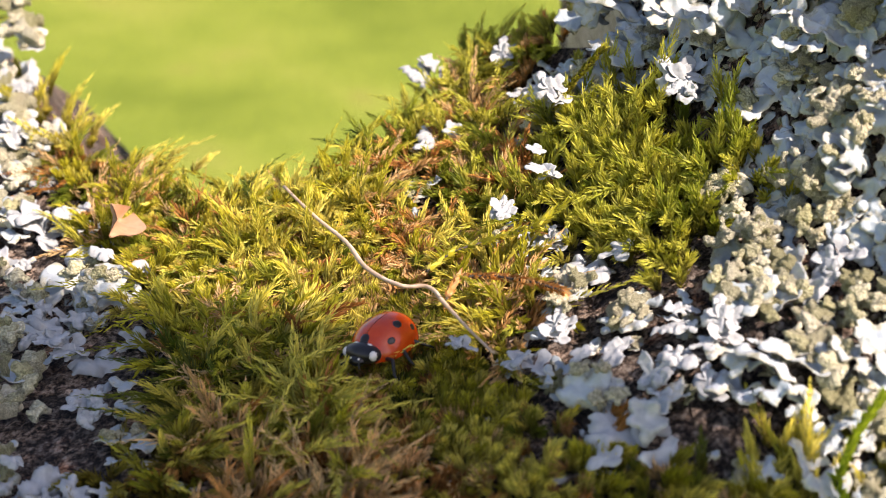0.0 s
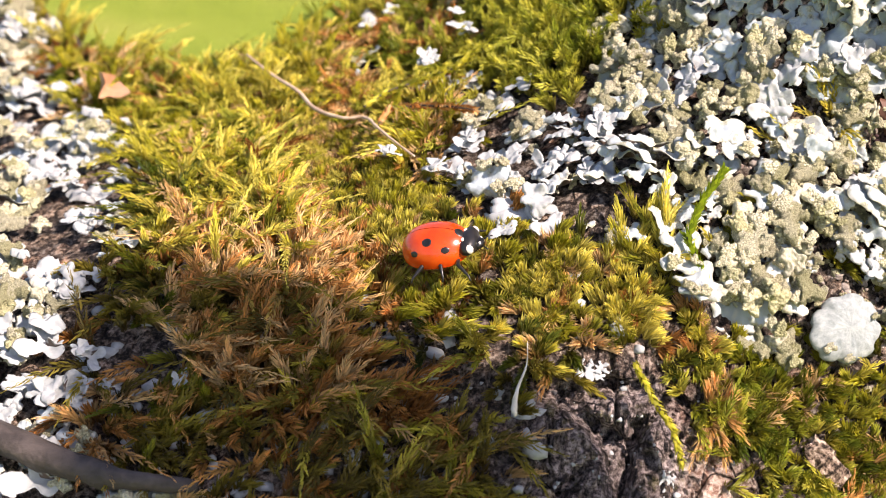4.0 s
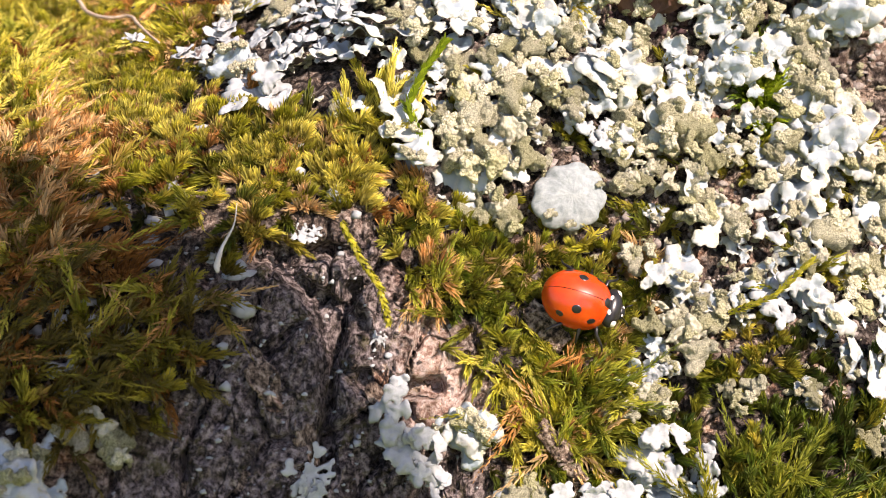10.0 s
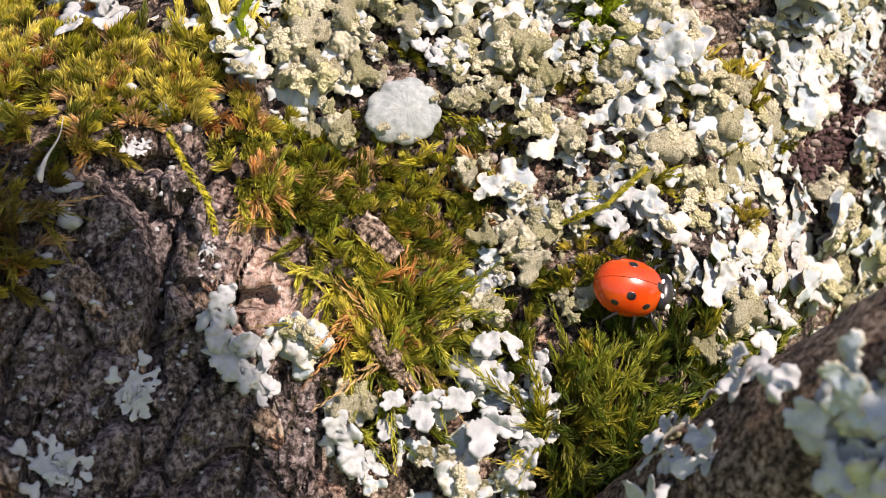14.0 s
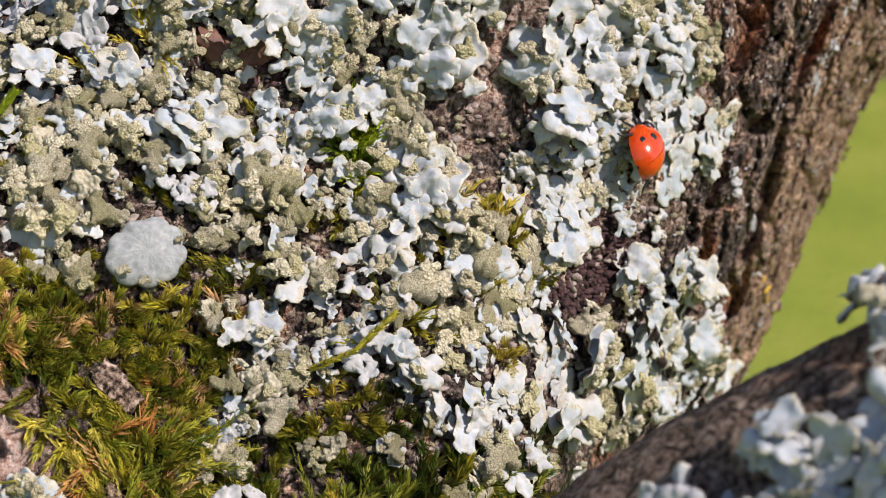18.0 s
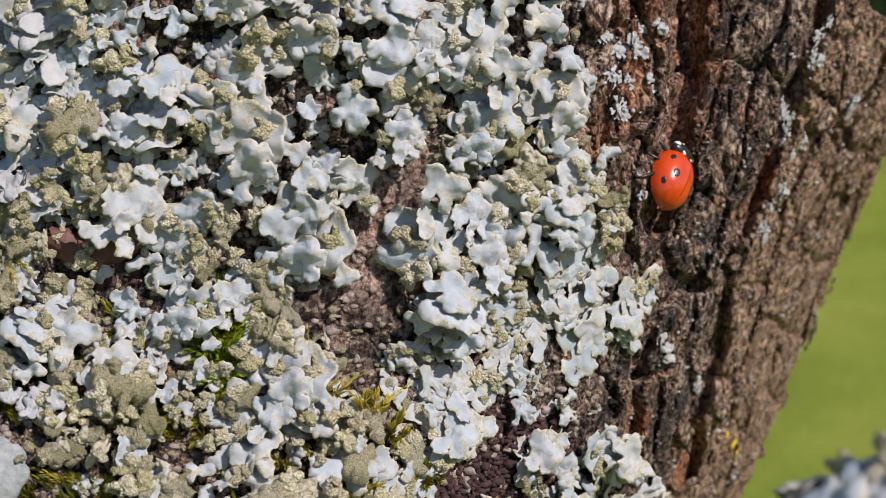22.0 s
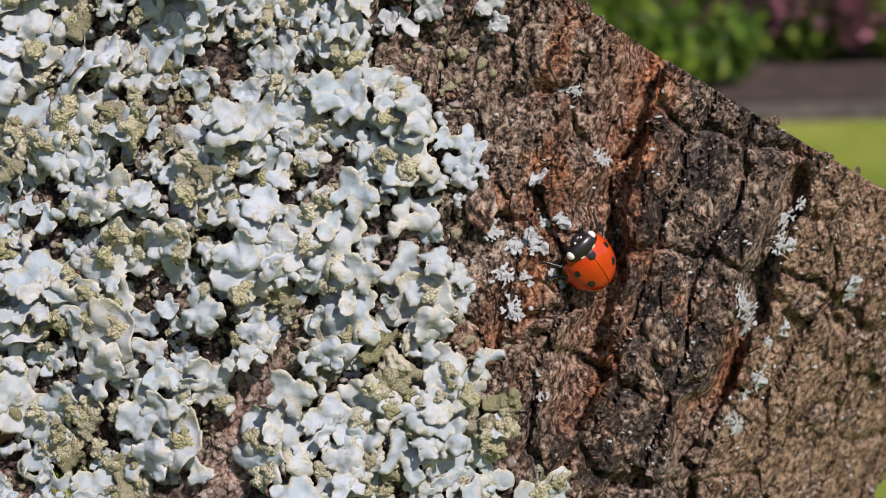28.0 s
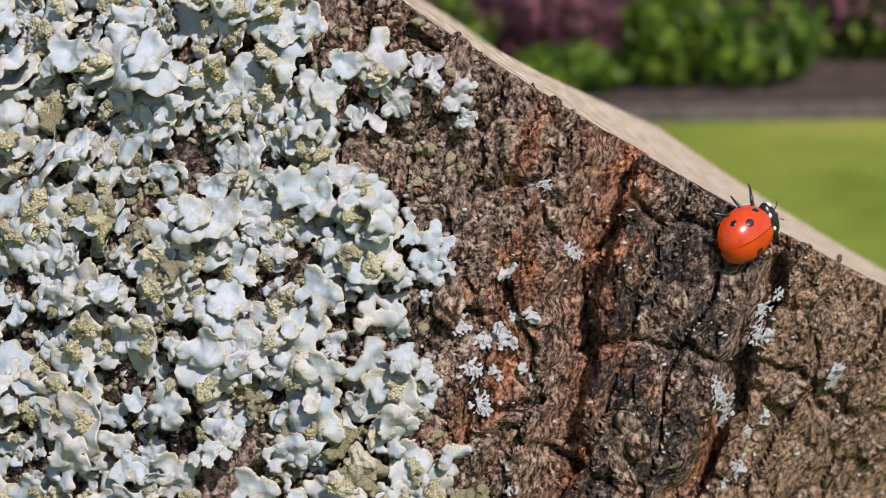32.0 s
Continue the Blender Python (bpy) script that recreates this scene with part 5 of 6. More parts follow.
# ---------------------------------------------------------------- the ladybird
def build_beetle():
    MM = 0.00094
    red = Mat("red_shell", 0.22, spec=0.6)
    red.color(red.ramp(red.noise(700, 4, 0.6), (0.35, (0.54, 0.046, 0.004)), (0.7, (0.64, 0.074, 0.006))))
    red.b.inputs["Coat Weight"].default_value = 0.18
    red.b.inputs["Coat Roughness"].default_value = 0.07
    black = Mat("black_shell", 0.3, spec=0.5)
    black.color(black.ramp(black.noise(1500, 3, 0.5), (0.3, (0.008, 0.008, 0.009)), (0.7, (0.022, 0.020, 0.020))))
    ivory = plain("ivory_mark", (0.72, 0.70, 0.62), (0.82, 0.80, 0.72), 1500, 0.4, 0)
    top = thing("ladybird", "red seven-spotted ladybird with black head crawling over moss and bark", "ladybird")
    LX, LY, LZ = 3.0, 2.55, 2.3

    def shell(u, v, k=1.0):
        """A point of the wing cases: u along the body from tail to front, v round it from rim to rim."""
        x = -3.40 + 6.28 * u
        w = math.sqrt(max(0.0, 1 - abs((x + 0.25) / (LX + 0.15)) ** 2.3))
        return Vector((x, LY * w * k * math.cos(v), LZ * w ** 0.85 * k * math.sin(v))) * MM

    for side in (1, -1):
        nu, nv = 22, 12
        vs = []
        for i in range(nu):
            u = 0.001 + 0.985 * (0.5 - 0.5 * math.cos(math.pi * i / (nu - 1)))
            for j in range(nv):
                v = -0.12 + (math.pi / 2 + 0.12 - 0.012) * j / (nv - 1)
                p = shell(u, v)
                vs.append((p.x, p.y * side, p.z))
        fs = [tuple(f) if side < 0 else tuple(reversed(f)) for f in grid_faces(nu, nv)]
        case = part("wing_case", mesh("wing_case", vs, fs, red.m), top, "glossy red wing case with black spots")
        for (u, v, r) in ((0.72, 0.62, 0.35), (0.46, 0.95, 0.42), (0.27, 0.52, 0.33)):
            c = shell(u, v)
            ring, ctr = [], []
            for rr in (0.0, 0.5, 0.85, 1.0):
                for k in range(14):
                    an = 2 * math.pi * k / 14
                    q = shell(min(0.97, u + rr * r * math.cos(an) / (2 * LX)), v + rr * r * math.sin(an) / LY * 0.95, 1.012 if rr < 1 else 1.001)
                    ring.append((q.x, q.y * side, q.z + (0.01 * MM if rr < 1 else 0)))
            fs2 = [tuple((i * 14 + k, i * 14 + (k + 1) % 14, (i + 1) * 14 + (k + 1) % 14, (i + 1) * 14 + k)) for i in range(3) for k in range(14)]
            part("spot", mesh("spot", ring, fs2, black.m), case, "black spot")
    # the shared spot behind the neck
    ring = []
    for rr in (0.0, 0.5, 0.85, 1.0):
        for k in range(16):
            an = 2 * math.pi * k / 16
            q = shell(min(0.975, 0.90 + rr * 0.5 * math.cos(an) / (2 * LX)), math.pi / 2 + rr * 0.5 * math.sin(an) / LY * 1.3, 1.014 if rr < 1 else 1.002)
            ring.append((q.x, q.y, q.z + (0.01 * MM if rr < 1 else 0)))
    fs2 = [(i * 16 + k, i * 16 + (k + 1) % 16, (i + 1) * 16 + (k + 1) % 16, (i + 1) * 16 + k) for i in range(3) for k in range(16)]
    part("neck_spot", mesh("neck_spot", ring, fs2, black.m), top, "black spot shared by both wing cases")

    def blob(c, s, mat, name, label="", sub=3, parent=top):
        bm = bmesh.new()
        bmesh.ops.create_icosphere(bm, subdivisions=sub, radius=1.0)
        for v in bm.verts:
            v.co = Vector((c[0] + v.co.x * s[0], c[1] + v.co.y * s[1], c[2] + v.co.z * s[2])) * MM
        for f in bm.faces:
            f.smooth = True
        me = bpy.data.meshes.new(name)
        bm.to_mesh(me)
        bm.free()
        me.materials.append(mat)
        return part(name, me, parent, label)

    thorax = blob((2.72, 0, 0.66), (0.92, 1.80, 0.86), black.m, "thorax", "black neck shield")
    for s in (1, -1):
        blob((3.00, s * 1.30, 0.74), (0.42, 0.40, 0.46), ivory, "neck_patch", "ivory patch on the neck shield", 2, thorax)
        blob((2.48, s * 0.62, 1.36), (0.22, 0.30, 0.10), ivory, "shoulder_mark", "small ivory mark", 2, thorax)
    head = blob((3.58, 0, 0.42), (0.50, 0.74, 0.44), black.m, "head", "black head")
    for s in (1, -1):
        blob((3.76, s * 0.36, 0.70), (0.14, 0.13, 0.10), ivory, "brow_mark", "ivory mark by the eye", 2, head)
        v, f = tube([Vector(q) * MM for q in ((3.9, s * 0.4, 0.4), (4.3, s * 0.75, 0.55), (4.6, s * 0.95, 0.4))], [0.06 * MM, 0.05 * MM, 0.09 * MM], 6)
        part("antenna", mesh("antenna", v, f, black.m), head, "black antenna")
    blob((-0.2, 0, 0.02), (3.0, 2.35, 0.55), black.m, "belly", "black underside")
    for s in (1, -1):
        for x0, x1 in ((1.9, 3.0), (0.5, 0.7), (-0.9, -2.0)):
            v, f = tube([Vector(q) * MM for q in ((x0, s * 1.4, 0.0), (x0 * 0.8 + x1 * 0.2, s * 2.5, 0.05), (x1, s * 3.1, -0.7), (x1 * 1.08, s * 3.5, -0.95))], [0.2 * MM, 0.18 * MM, 0.11 * MM, 0.07 * MM], 7)
            part("leg", mesh("leg", v, f, black.m), top, "thin black leg")
    return top


LADYBIRD = build_beetle()

# ---------------------------------------------------------------- the branch in front
def build_branch():
    fine = []
    for i in range(90):
        s = i / 89
        fine.append(Vector((-26.1, -86.3, 3.8)) + s * Vector((58.7, 96.6, -95.7)) + s * s * Vector((20.1, -6.1, 6.1)) + s ** 3 * Vector((17.3, -27.8, 20.8)))
    for i in range(1, 12):
        fine.append(fine[89] + (fine[89] - fine[88]) * i * 1.6)
    wpts = [to_world(p.x, p.y, p.z) for p in fine]
    v, f = tube(wpts, [9.6 * MM for i in range(len(fine))], 40, 0.05, 9)
    top = thing("branch", "brown side branch with smooth bark and pale lichen", "branch")
    part("bark", mesh("branch_bark", v, f, BARK, True, {"zone": np.tile((0.1, 0.0, 0.5), (len(v), 1)), "plate": np.full(len(v), 0.25)}), top)
    for i, an in ((20, 0.6), (38, 2.2), (53, 1.2)):
        way = (Vector(wpts[i + 1]) - Vector(wpts[i - 1])).normalized()
        out = (way.cross(Vector((0, math.cos(an), math.sin(an))))).normalized()
        c = Vector(wpts[i])
        kv, kf = tube([c + out * 0.006, c + out * 0.0095, c + out * 0.011], [0.004, 0.0032, 0.0014], 12, 0.3, i)
        part("knot", mesh("knot", kv, kf, BARK, True, {"zone": np.tile((0.25, 0.0, 0.3), (len(kv), 1))}), top)
    r = random.Random(77)
    # where lichens sit: stretch of the branch, angle round it, how many, their size
    for lo, hi, a0, a1, many, s0, s1 in ((40, 52, -35, 30, 17, 0.9, 1.3), (31, 37, 35, 80, 5, 0.6, 0.9), (57, 67, 45, 95, 15, 0.8, 1.2), (50, 63, -10, 38, 18, 0.8, 1.2), (69, 88, 25, 75, 22, 0.4, 0.7)):
        for k in range(many):
            i = r.randrange(lo, hi)
            way = (fine[i + 1] - fine[i - 1]).normalized()
            front = Vector((0, 0.3, -1))
            front = (front - way * front.dot(way)).normalized()
            an = radians(r.uniform(a0, a1))
            n = front * math.cos(an) + way.cross(front) * math.sin(an)
            wx, wn3 = Vector(to_world(*way) - ORIGIN).normalized(), Vector(to_world(*n) - ORIGIN).normalized()
            m = Matrix((wx, wn3.cross(wx), wn3)).transposed().to_4x4()
            m.translation = Vector(wpts[i]) + wn3 * 9.2 * MM
            ob = copy_thing(r.choice(white + leafy), m @ pose(0, 0, 0, 0, 0, r.uniform(0, 360)))
            size = r.uniform(s0, s1)
            ob.scale = (size, size, size)
    return top


build_branch()


# ---------------------------------------------------------------- the garden behind
def build_garden():
    half = 400
    lawn = mesh("ground", [(-half, -half, 0), (half, -half, 0), (half, half, 0), (-half, half, 0)], [(0, 1, 2, 3)], lawn_material(), False)
    tagged(new("ground", lawn), "sunlit short green lawn", "lawn", "", "structure")
    soil = plain("bed_soil", (0.03, 0.022, 0.016), (0.09, 0.065, 0.05), 12, 0.95, 0.8, 0.02)
    edge = plain("bed_edging", (0.07, 0.06, 0.05), (0.18, 0.16, 0.14), 20, 0.9, 0.5, 0.01)

    def box(x0, x1, y0, y1, z0, z1, mat, name):
        v = [(x, y, z) for z in (z0, z1) for y in (y0, y1) for x in (x0, x1)]
        f = [(0, 2, 3, 1), (4, 5, 7, 6), (0, 1, 5, 4), (2, 6, 7, 3), (0, 4, 6, 2), (1, 3, 7, 5)]
        return mesh(name, v, f, mat, False)

    tagged(new("flower_bed", box(-9, 9, 5.35, 9.0, -0.02, 0.06, soil, "flower_bed")), "dark soil of the flower bed", "flower bed", "", "structure")
    tagged(new("bed_edging", box(-9, 9, 5.27, 5.33, -0.02, 0.05, edge, "bed_edging")), "low grey stone edging of the flower bed", "edging", "", "structure")


    def plant(name, label, category, x, y, wide, tall, count, size, mat, seed, slim=0.45, upright=0.5):
        r = np.random.RandomState(seed)
        q = r.normal(0, 1, (count, 3))
        q /= np.linalg.norm(q, axis=1)[:, None]
        q *= r.uniform(0.35, 1.0, count)[:, None] ** 0.5
        lump = 1 + 0.35 * np.sin(q[:, 0] * 5 + seed) * np.cos(q[:, 1] * 4 + seed)
        c = np.stack([x + q[:, 0] * wide * lump, y + q[:, 1] * wide * 0.7, 0.06 + tall * (0.5 + 0.5 * q[:, 2]) * lump], 1)
        d = r.normal(0, 1, (count, 3)) * (1 - upright) + np.array((0, 0, 1)) * upright
        d /= np.linalg.norm(d, axis=1)[:, None]
        w = np.cross(d, r.normal(0, 1, (count, 3)))
        w /= np.linalg.norm(w, axis=1)[:, None]
        L = size * r.uniform(0.6, 1.3, count)[:, None]
        V = np.stack([c - d * L * 0.5, c + w * L * slim * 0.5, c + d * L * 0.5 - np.cross(w, d) * L * 0.15, c - w * L * slim * 0.5], 1).reshape(-1, 3)
        k = np.arange(count)[:, None] * 4
        F = np.concatenate([k + np.array([0, 1, 2]), k + np.array([0, 2, 3])])
        top = thing(name, label, category, "garden plants")
        part("foliage", mesh(name, V, F, mat, False, {"tint": np.repeat(r.uniform(0, 1, count), 4), "tip": np.ones(count * 4)}), top)
        st = [to for to in ((x, y, 0.0), (x + 0.02, y, tall * 0.35), (x - 0.01, y + 0.02, tall * 0.7))]
        v, f = tube(st, [0.02, 0.014, 0.006], 7)
        part("stem", mesh("stem", v, f, STICK), top)
        return top

    green = moss_material("leaf_green", ((0.0, (0.03, 0.08, 0.012)), (0.5, (0.12, 0.25, 0.025)), (1.0, (0.34, 0.46, 0.05))), 0.4)
    dark = moss_material("leaf_dark", ((0.0, (0.012, 0.035, 0.012)), (0.5, (0.025, 0.065, 0.02)), (1.0, (0.05, 0.10, 0.03))), 0.25)
    mauve = moss_material("heather_bloom", ((0.0, (0.07, 0.05, 0.04)), (0.3, (0.20, 0.075, 0.11)), (0.7, (0.40, 0.16, 0.22)), (1.0, (0.56, 0.30, 0.36))), 0.3)
    gold = plain("daffodil_gold", (0.75, 0.48, 0.01), (0.90, 0.62, 0.02), 30, 0.6, 0)
    r = random.Random(5)
    for i in range(13):
        x = -3.2 + i * 0.36 + r.uniform(-0.1, 0.1)
        plant("leafy_plant", "light green leafy plant in the flower bed", "plant", x, 5.6 + r.uniform(-0.1, 0.5), r.uniform(0.14, 0.3), r.uniform(0.10, 0.34), 700, 0.07, green, 100 + i)
    for i in range(12):
        x = -3.6 + i * 0.46 + r.uniform(-0.12, 0.12)
        plant("heather_bush", "mauve flowering heather bush behind the leafy plants", "bush", x, 6.1 + r.uniform(-0.15, 0.25), 0.36, r.uniform(0.5, 0.75), 2200, 0.05, mauve, 200 + i, 0.5, 0.6)
    for i in range(16):
        x = -6.0 + i * 0.8 + r.uniform(-0.2, 0.2)
        plant("hedge_bush", "dark green hedge bush at the back of the bed", "bush", x, 8.0 + r.uniform(-0.3, 0.4), 0.6, r.uniform(0.9, 1.4), 1800, 0.09, dark, 300 + i)
    # daffodils in a clump of their own
    for i in range(5):
        x, y = 0.88 + i * 0.16 + r.uniform(-0.03, 0.03), 4.55 + r.uniform(-0.15, 0.2)
        p = plant("daffodil_clump", "clump of yellow daffodils with dark green leaves", "flowers", x, y, 0.15, 0.42, 500, 0.16, dark, 400 + i, 0.12, 0.8)
        for k in range(3):
            cx, cy, cz = x + r.uniform(-0.1, 0.1), y + r.uniform(-0.12, 0.05), 0.47 + r.uniform(-0.05, 0.06)
            vs, fs = [], []
            for q in range(6):
                an = q * math.pi / 3
                for rr, wv in ((0.008, 0.0), (0.026, 0.35), (0.042, 0.0), (0.026, -0.35)):
                    vs.append((cx + rr * math.cos(an + wv), cy - 0.01 * rr / 0.042, cz + rr * math.sin(an + wv)))
                fs.append((q * 4, q * 4 + 1, q * 4 + 2, q * 4 + 3))
            bloom = part("bloom", mesh("bloom", vs, fs, gold, False), p, "yellow daffodil bloom")
            v, f = tube([(cx, cy, cz), (cx, cy - 0.02, cz), (cx, cy - 0.03, cz)], [0.011, 0.012, 0.016], 10)
            part("trumpet", mesh("trumpet", v, f, gold), bloom)
            v, f = tube([(cx, cy + 0.01, cz), (cx, cy + 0.012, 0.25), (x, y, 0.0)], [0.004, 0.004, 0.004], 6)
            part("stalk", mesh("stalk", v, f, dark), p)


build_garden()

# ---------------------------------------------------------------- small things on the tree
def strand(name, label, category, way, radii, mat, lift=1.0, sides=8, seed=0, deep=False):
    """A thin bent strand laid over the face along points (a, b, extra lift), or along points (a, b, d) where deep."""
    pts = []
    for i, (a, b, up) in enumerate(way):
        pts.append(Vector(to_world(a, b, up)) if deep else spot(a, b, lift + up)[0])
    fine = []
    for i in range(len(pts) - 1):
        p0, p1, p2, p3 = (pts[min(max(i + k, 0), len(pts) - 1)] for k in (-1, 0, 1, 2))
        for s in range(5):
            t = s / 5
            fine.append(0.5 * ((2 * p1) + (p2 - p0) * t + (2 * p0 - 5 * p1 + 4 * p2 - p3) * t * t + (3 * p1 - p0 - 3 * p2 + p3) * t ** 3))
    fine.append(pts[-1])
    rr = [np.interp(i / (len(fine) - 1), np.linspace(0, 1, len(radii)), radii) * MM for i in range(len(fine))]
    v, f = tube(fine, rr, sides, 0.35, seed)
    return thing(name, label, category, me=mesh(name, v, f, mat))


strand("rootlet", "thin pale brown rootlet lying across the moss", "twig",
       ((-83.3, 1.2, 30.9), (-79.9, -1.1, 25.2), (-76.9, -2.8, 20.4), (-74.9, -4.5, 16.0), (-72.0, -5.4, 12.3), (-69.8, -5.3, 11.2), (-68.4, -6.3, 8.0), (-66.6, -7.6, 3.7), (-64.9, -8.7, -0.1)), (0.13, 0.17, 0.21, 0.16, 0.18, 0.12, 0.1), ROOT, 0, 8, 2, True)
strand("seed_hair", "pale plumed seed hanging on the moss", "seed", ((-55.6, -22.7, -17.6), (-55.7, -24.4, -18.8), (-56.4, -26.0, -20.0), (-56.7, -27.4, -20.9), (-56.6, -28.0, -21.2)), (0.04, 0.06, 0.13, 0.26, 0.14), STRAW, 2.0, 8, 3, True)
strand("dark_stick", "dark dead stick lodged in the moss", "stick", ((-98, -32.5, 1), (-91.8, -33.9, 1), (-86.8, -34.8, 1.2), (-80.5, -34.8, 0.6)), (1.3, 1.2, 1.0, 0.5), STICK, 1.2, 9, 4)


def sprig(name, label, way, mat, leaves, size, seed, lift=2.0, deep=False):
    """One large moss shoot: a stem closely set with pointed leaves."""
    r = random.Random(seed)
    pts = [Vector(to_world(a, b, up)) if deep else spot(a, b, lift + up)[0] for a, b, up in way]
    V, F, T, P = [], [], [], []
    for i in range(leaves):
        s = i / (leaves - 1) * (len(pts) - 1.001)
        k = int(s)
        p = pts[k].lerp(pts[k + 1], s - k)
        ax = (pts[k + 1] - pts[k]).normalized()
        out = Vector((r.gauss(0, 1), r.gauss(0, 1), r.gauss(0, 1)))
        out = (out - ax * out.dot(ax)).normalized()
        d = (ax * 0.9 + out * 0.6).normalized()
        w = d.cross(out).normalized() * size * MM * 0.22
        L = d * size * MM * r.uniform(0.8, 1.2)
        n = len(V)
        V += [p, p + L * 0.4 + w, p + L, p + L * 0.4 - w]
        F += [(n, n + 1, n + 2), (n, n + 2, n + 3)]
        T += [r.uniform(0.5, 1)] * 4
        P += [0.7] * 4
    top = thing(name, label, "moss")
    part("leaves", mesh(name, V, F, mat, False, {"tint": T, "tip": P}), top)
    v, f = tube(pts, [0.11 * MM] * len(pts), 6)
    part("stem", mesh("stem", v, f, STICK), top)


sprig("moss_sprig", "single green moss sprig across white lichen", ((-57.5, 6.8, 1), (-54.5, 9, 2.5), (-51.2, 11.8, 3.5)), MOSS_GREEN, 260, 0.8, 1)
sprig("moss_sprig", "pale green moss sprig arching over the saddle", ((-70.0, -4.3, 13.6), (-68.0, -2.8, 15.5), (-64.4, -1.5, 15.2), (-61.3, -0.4, 14.2), (-60.3, 0.5, 14.8)), MOSS_YELLOW, 300, 0.8, 5, 0, True)
sprig("moss_sprig", "rusty dry moss sprig lying beside white lichen", ((-68.4, -6.0, 8.9), (-67.5, -4.4, 11.6), (-64.5, -4.1, 9.7), (-61.5, -4.2, 6.8), (-59.6, -4.5, 4.2)), MOSS_RUST, 300, 0.8, 6, 0, True)
sprig("moss_sprig", "bright green moss sprig climbing between lichens", ((-41.0, -19.5, 0), (-42.6, -16.4, 1), (-41.3, -14.2, 2), (-39.4, -12.2, 3)), MOSS_BRIGHT, 300, 0.9, 2)
sprig("moss_sprig", "golden moss sprig hanging over grey bark", ((-48.0, -25.5, 1.5), (-46.6, -28, 1), (-45.0, -30.2, 0.8), (-44.3, -32.6, 0.5)), MOSS_YELLOW, 260, 0.75, 3)
sprig("moss_sprig", "yellow moss shoot among pale lichens", ((-16, -33, 0.5), (-12.5, -32, 1.5), (-9.6, -29.5, 2.5)), MOSS_YELLOW, 200, 0.7, 4)


def dead_leaf(a, b, size, turn, lean):
    vs, fs, n = [], [], 9
    for i in range(n):
        s = i / (n - 1)
        half = 0.42 * math.sin(math.pi * min(1, s * 0.92 + 0.06)) ** 0.7
        for j in range(7):
            t = j / 3 - 1
            vs.append(((s - 0.5) * size * MM, half * t * size * MM, (0.28 * abs(t) ** 1.6 + 0.12 * math.sin(5 * s + t)) * size * MM))
    m = len(vs)
    vs += [(x, y, z - 0.12 * MM) for x, y, z in vs]
    q = [tuple(f) for f in grid_faces(n, 7)]
    fs = [f[::-1] for f in q] + [tuple(m + k for k in f) for f in q]
    thing("dead_leaf", "curled pinkish-brown dead leaf caught in the moss", "leaf", m=seat(a, b, turn, 4.0, lean, 90), me=mesh("dead_leaf", vs, fs, DEADLEAF))


dead_leaf(-97.6, -6.4, 4.6, 80, 55)


def chip(name, label, a, b, long, wide, turn, mat, seed, lift=1.2, lean=15):
    """A splinter of bark: a rough wedge with split ends."""
    r = random.Random(seed)
    vs, n, k = [], 9, 10
    for i in range(n):
        s = i / (n - 1)
        w = wide * (0.55 + 0.45 * math.sin(math.pi * (0.15 + 0.75 * s)))
        for j in range(k):
            an = 2 * math.pi * j / k
            vs.append(((s - 0.5) * long * MM + r.uniform(-0.3, 0.3) * MM, w * 0.5 * math.cos(an) * r.uniform(0.8, 1.15) * MM, w * 0.33 * math.sin(an) * r.uniform(0.7, 1.2) * MM))
    fs = [(i * k + j, i * k + (j + 1) % k, (i + 1) * k + (j + 1) % k, (i + 1) * k + j) for i in range(n - 1) for j in range(k)]
    fs += [tuple(range(k - 1, -1, -1)), tuple(range((n - 1) * k, n * k))]
    thing(name, label, "bark", m=seat(a, b, turn, lift, lean, turn), me=mesh(name, vs, fs, mat, False))


chip("bark_chip", "reddish-brown bark chip among moss", -31.1, -33.1, 4.2, 2.6, -45, BARK, 1, 0.8)
chip("bark_chip", "dark splinter of bark among moss", -30.0, -43.0, 5.6, 1.8, -52, BARK, 2, 1.6)
chip("bark_chip", "dark splinter of bark under pale lichen", -19.0, -4.6, 4.4, 2.4, 30, BROWNCUP, 3, 0.8)
chip("bark_chip", "brown flake of bark in a hollow", -23.0, -5.0, 4.8, 2.8, -30, BROWNCUP, 4, 0.8)
chip("bark_chip", "brown flake of bark beside lichen", -11.2, 8.5, 3.2, 2.2, 20, BROWNCUP, 5, 0.6)


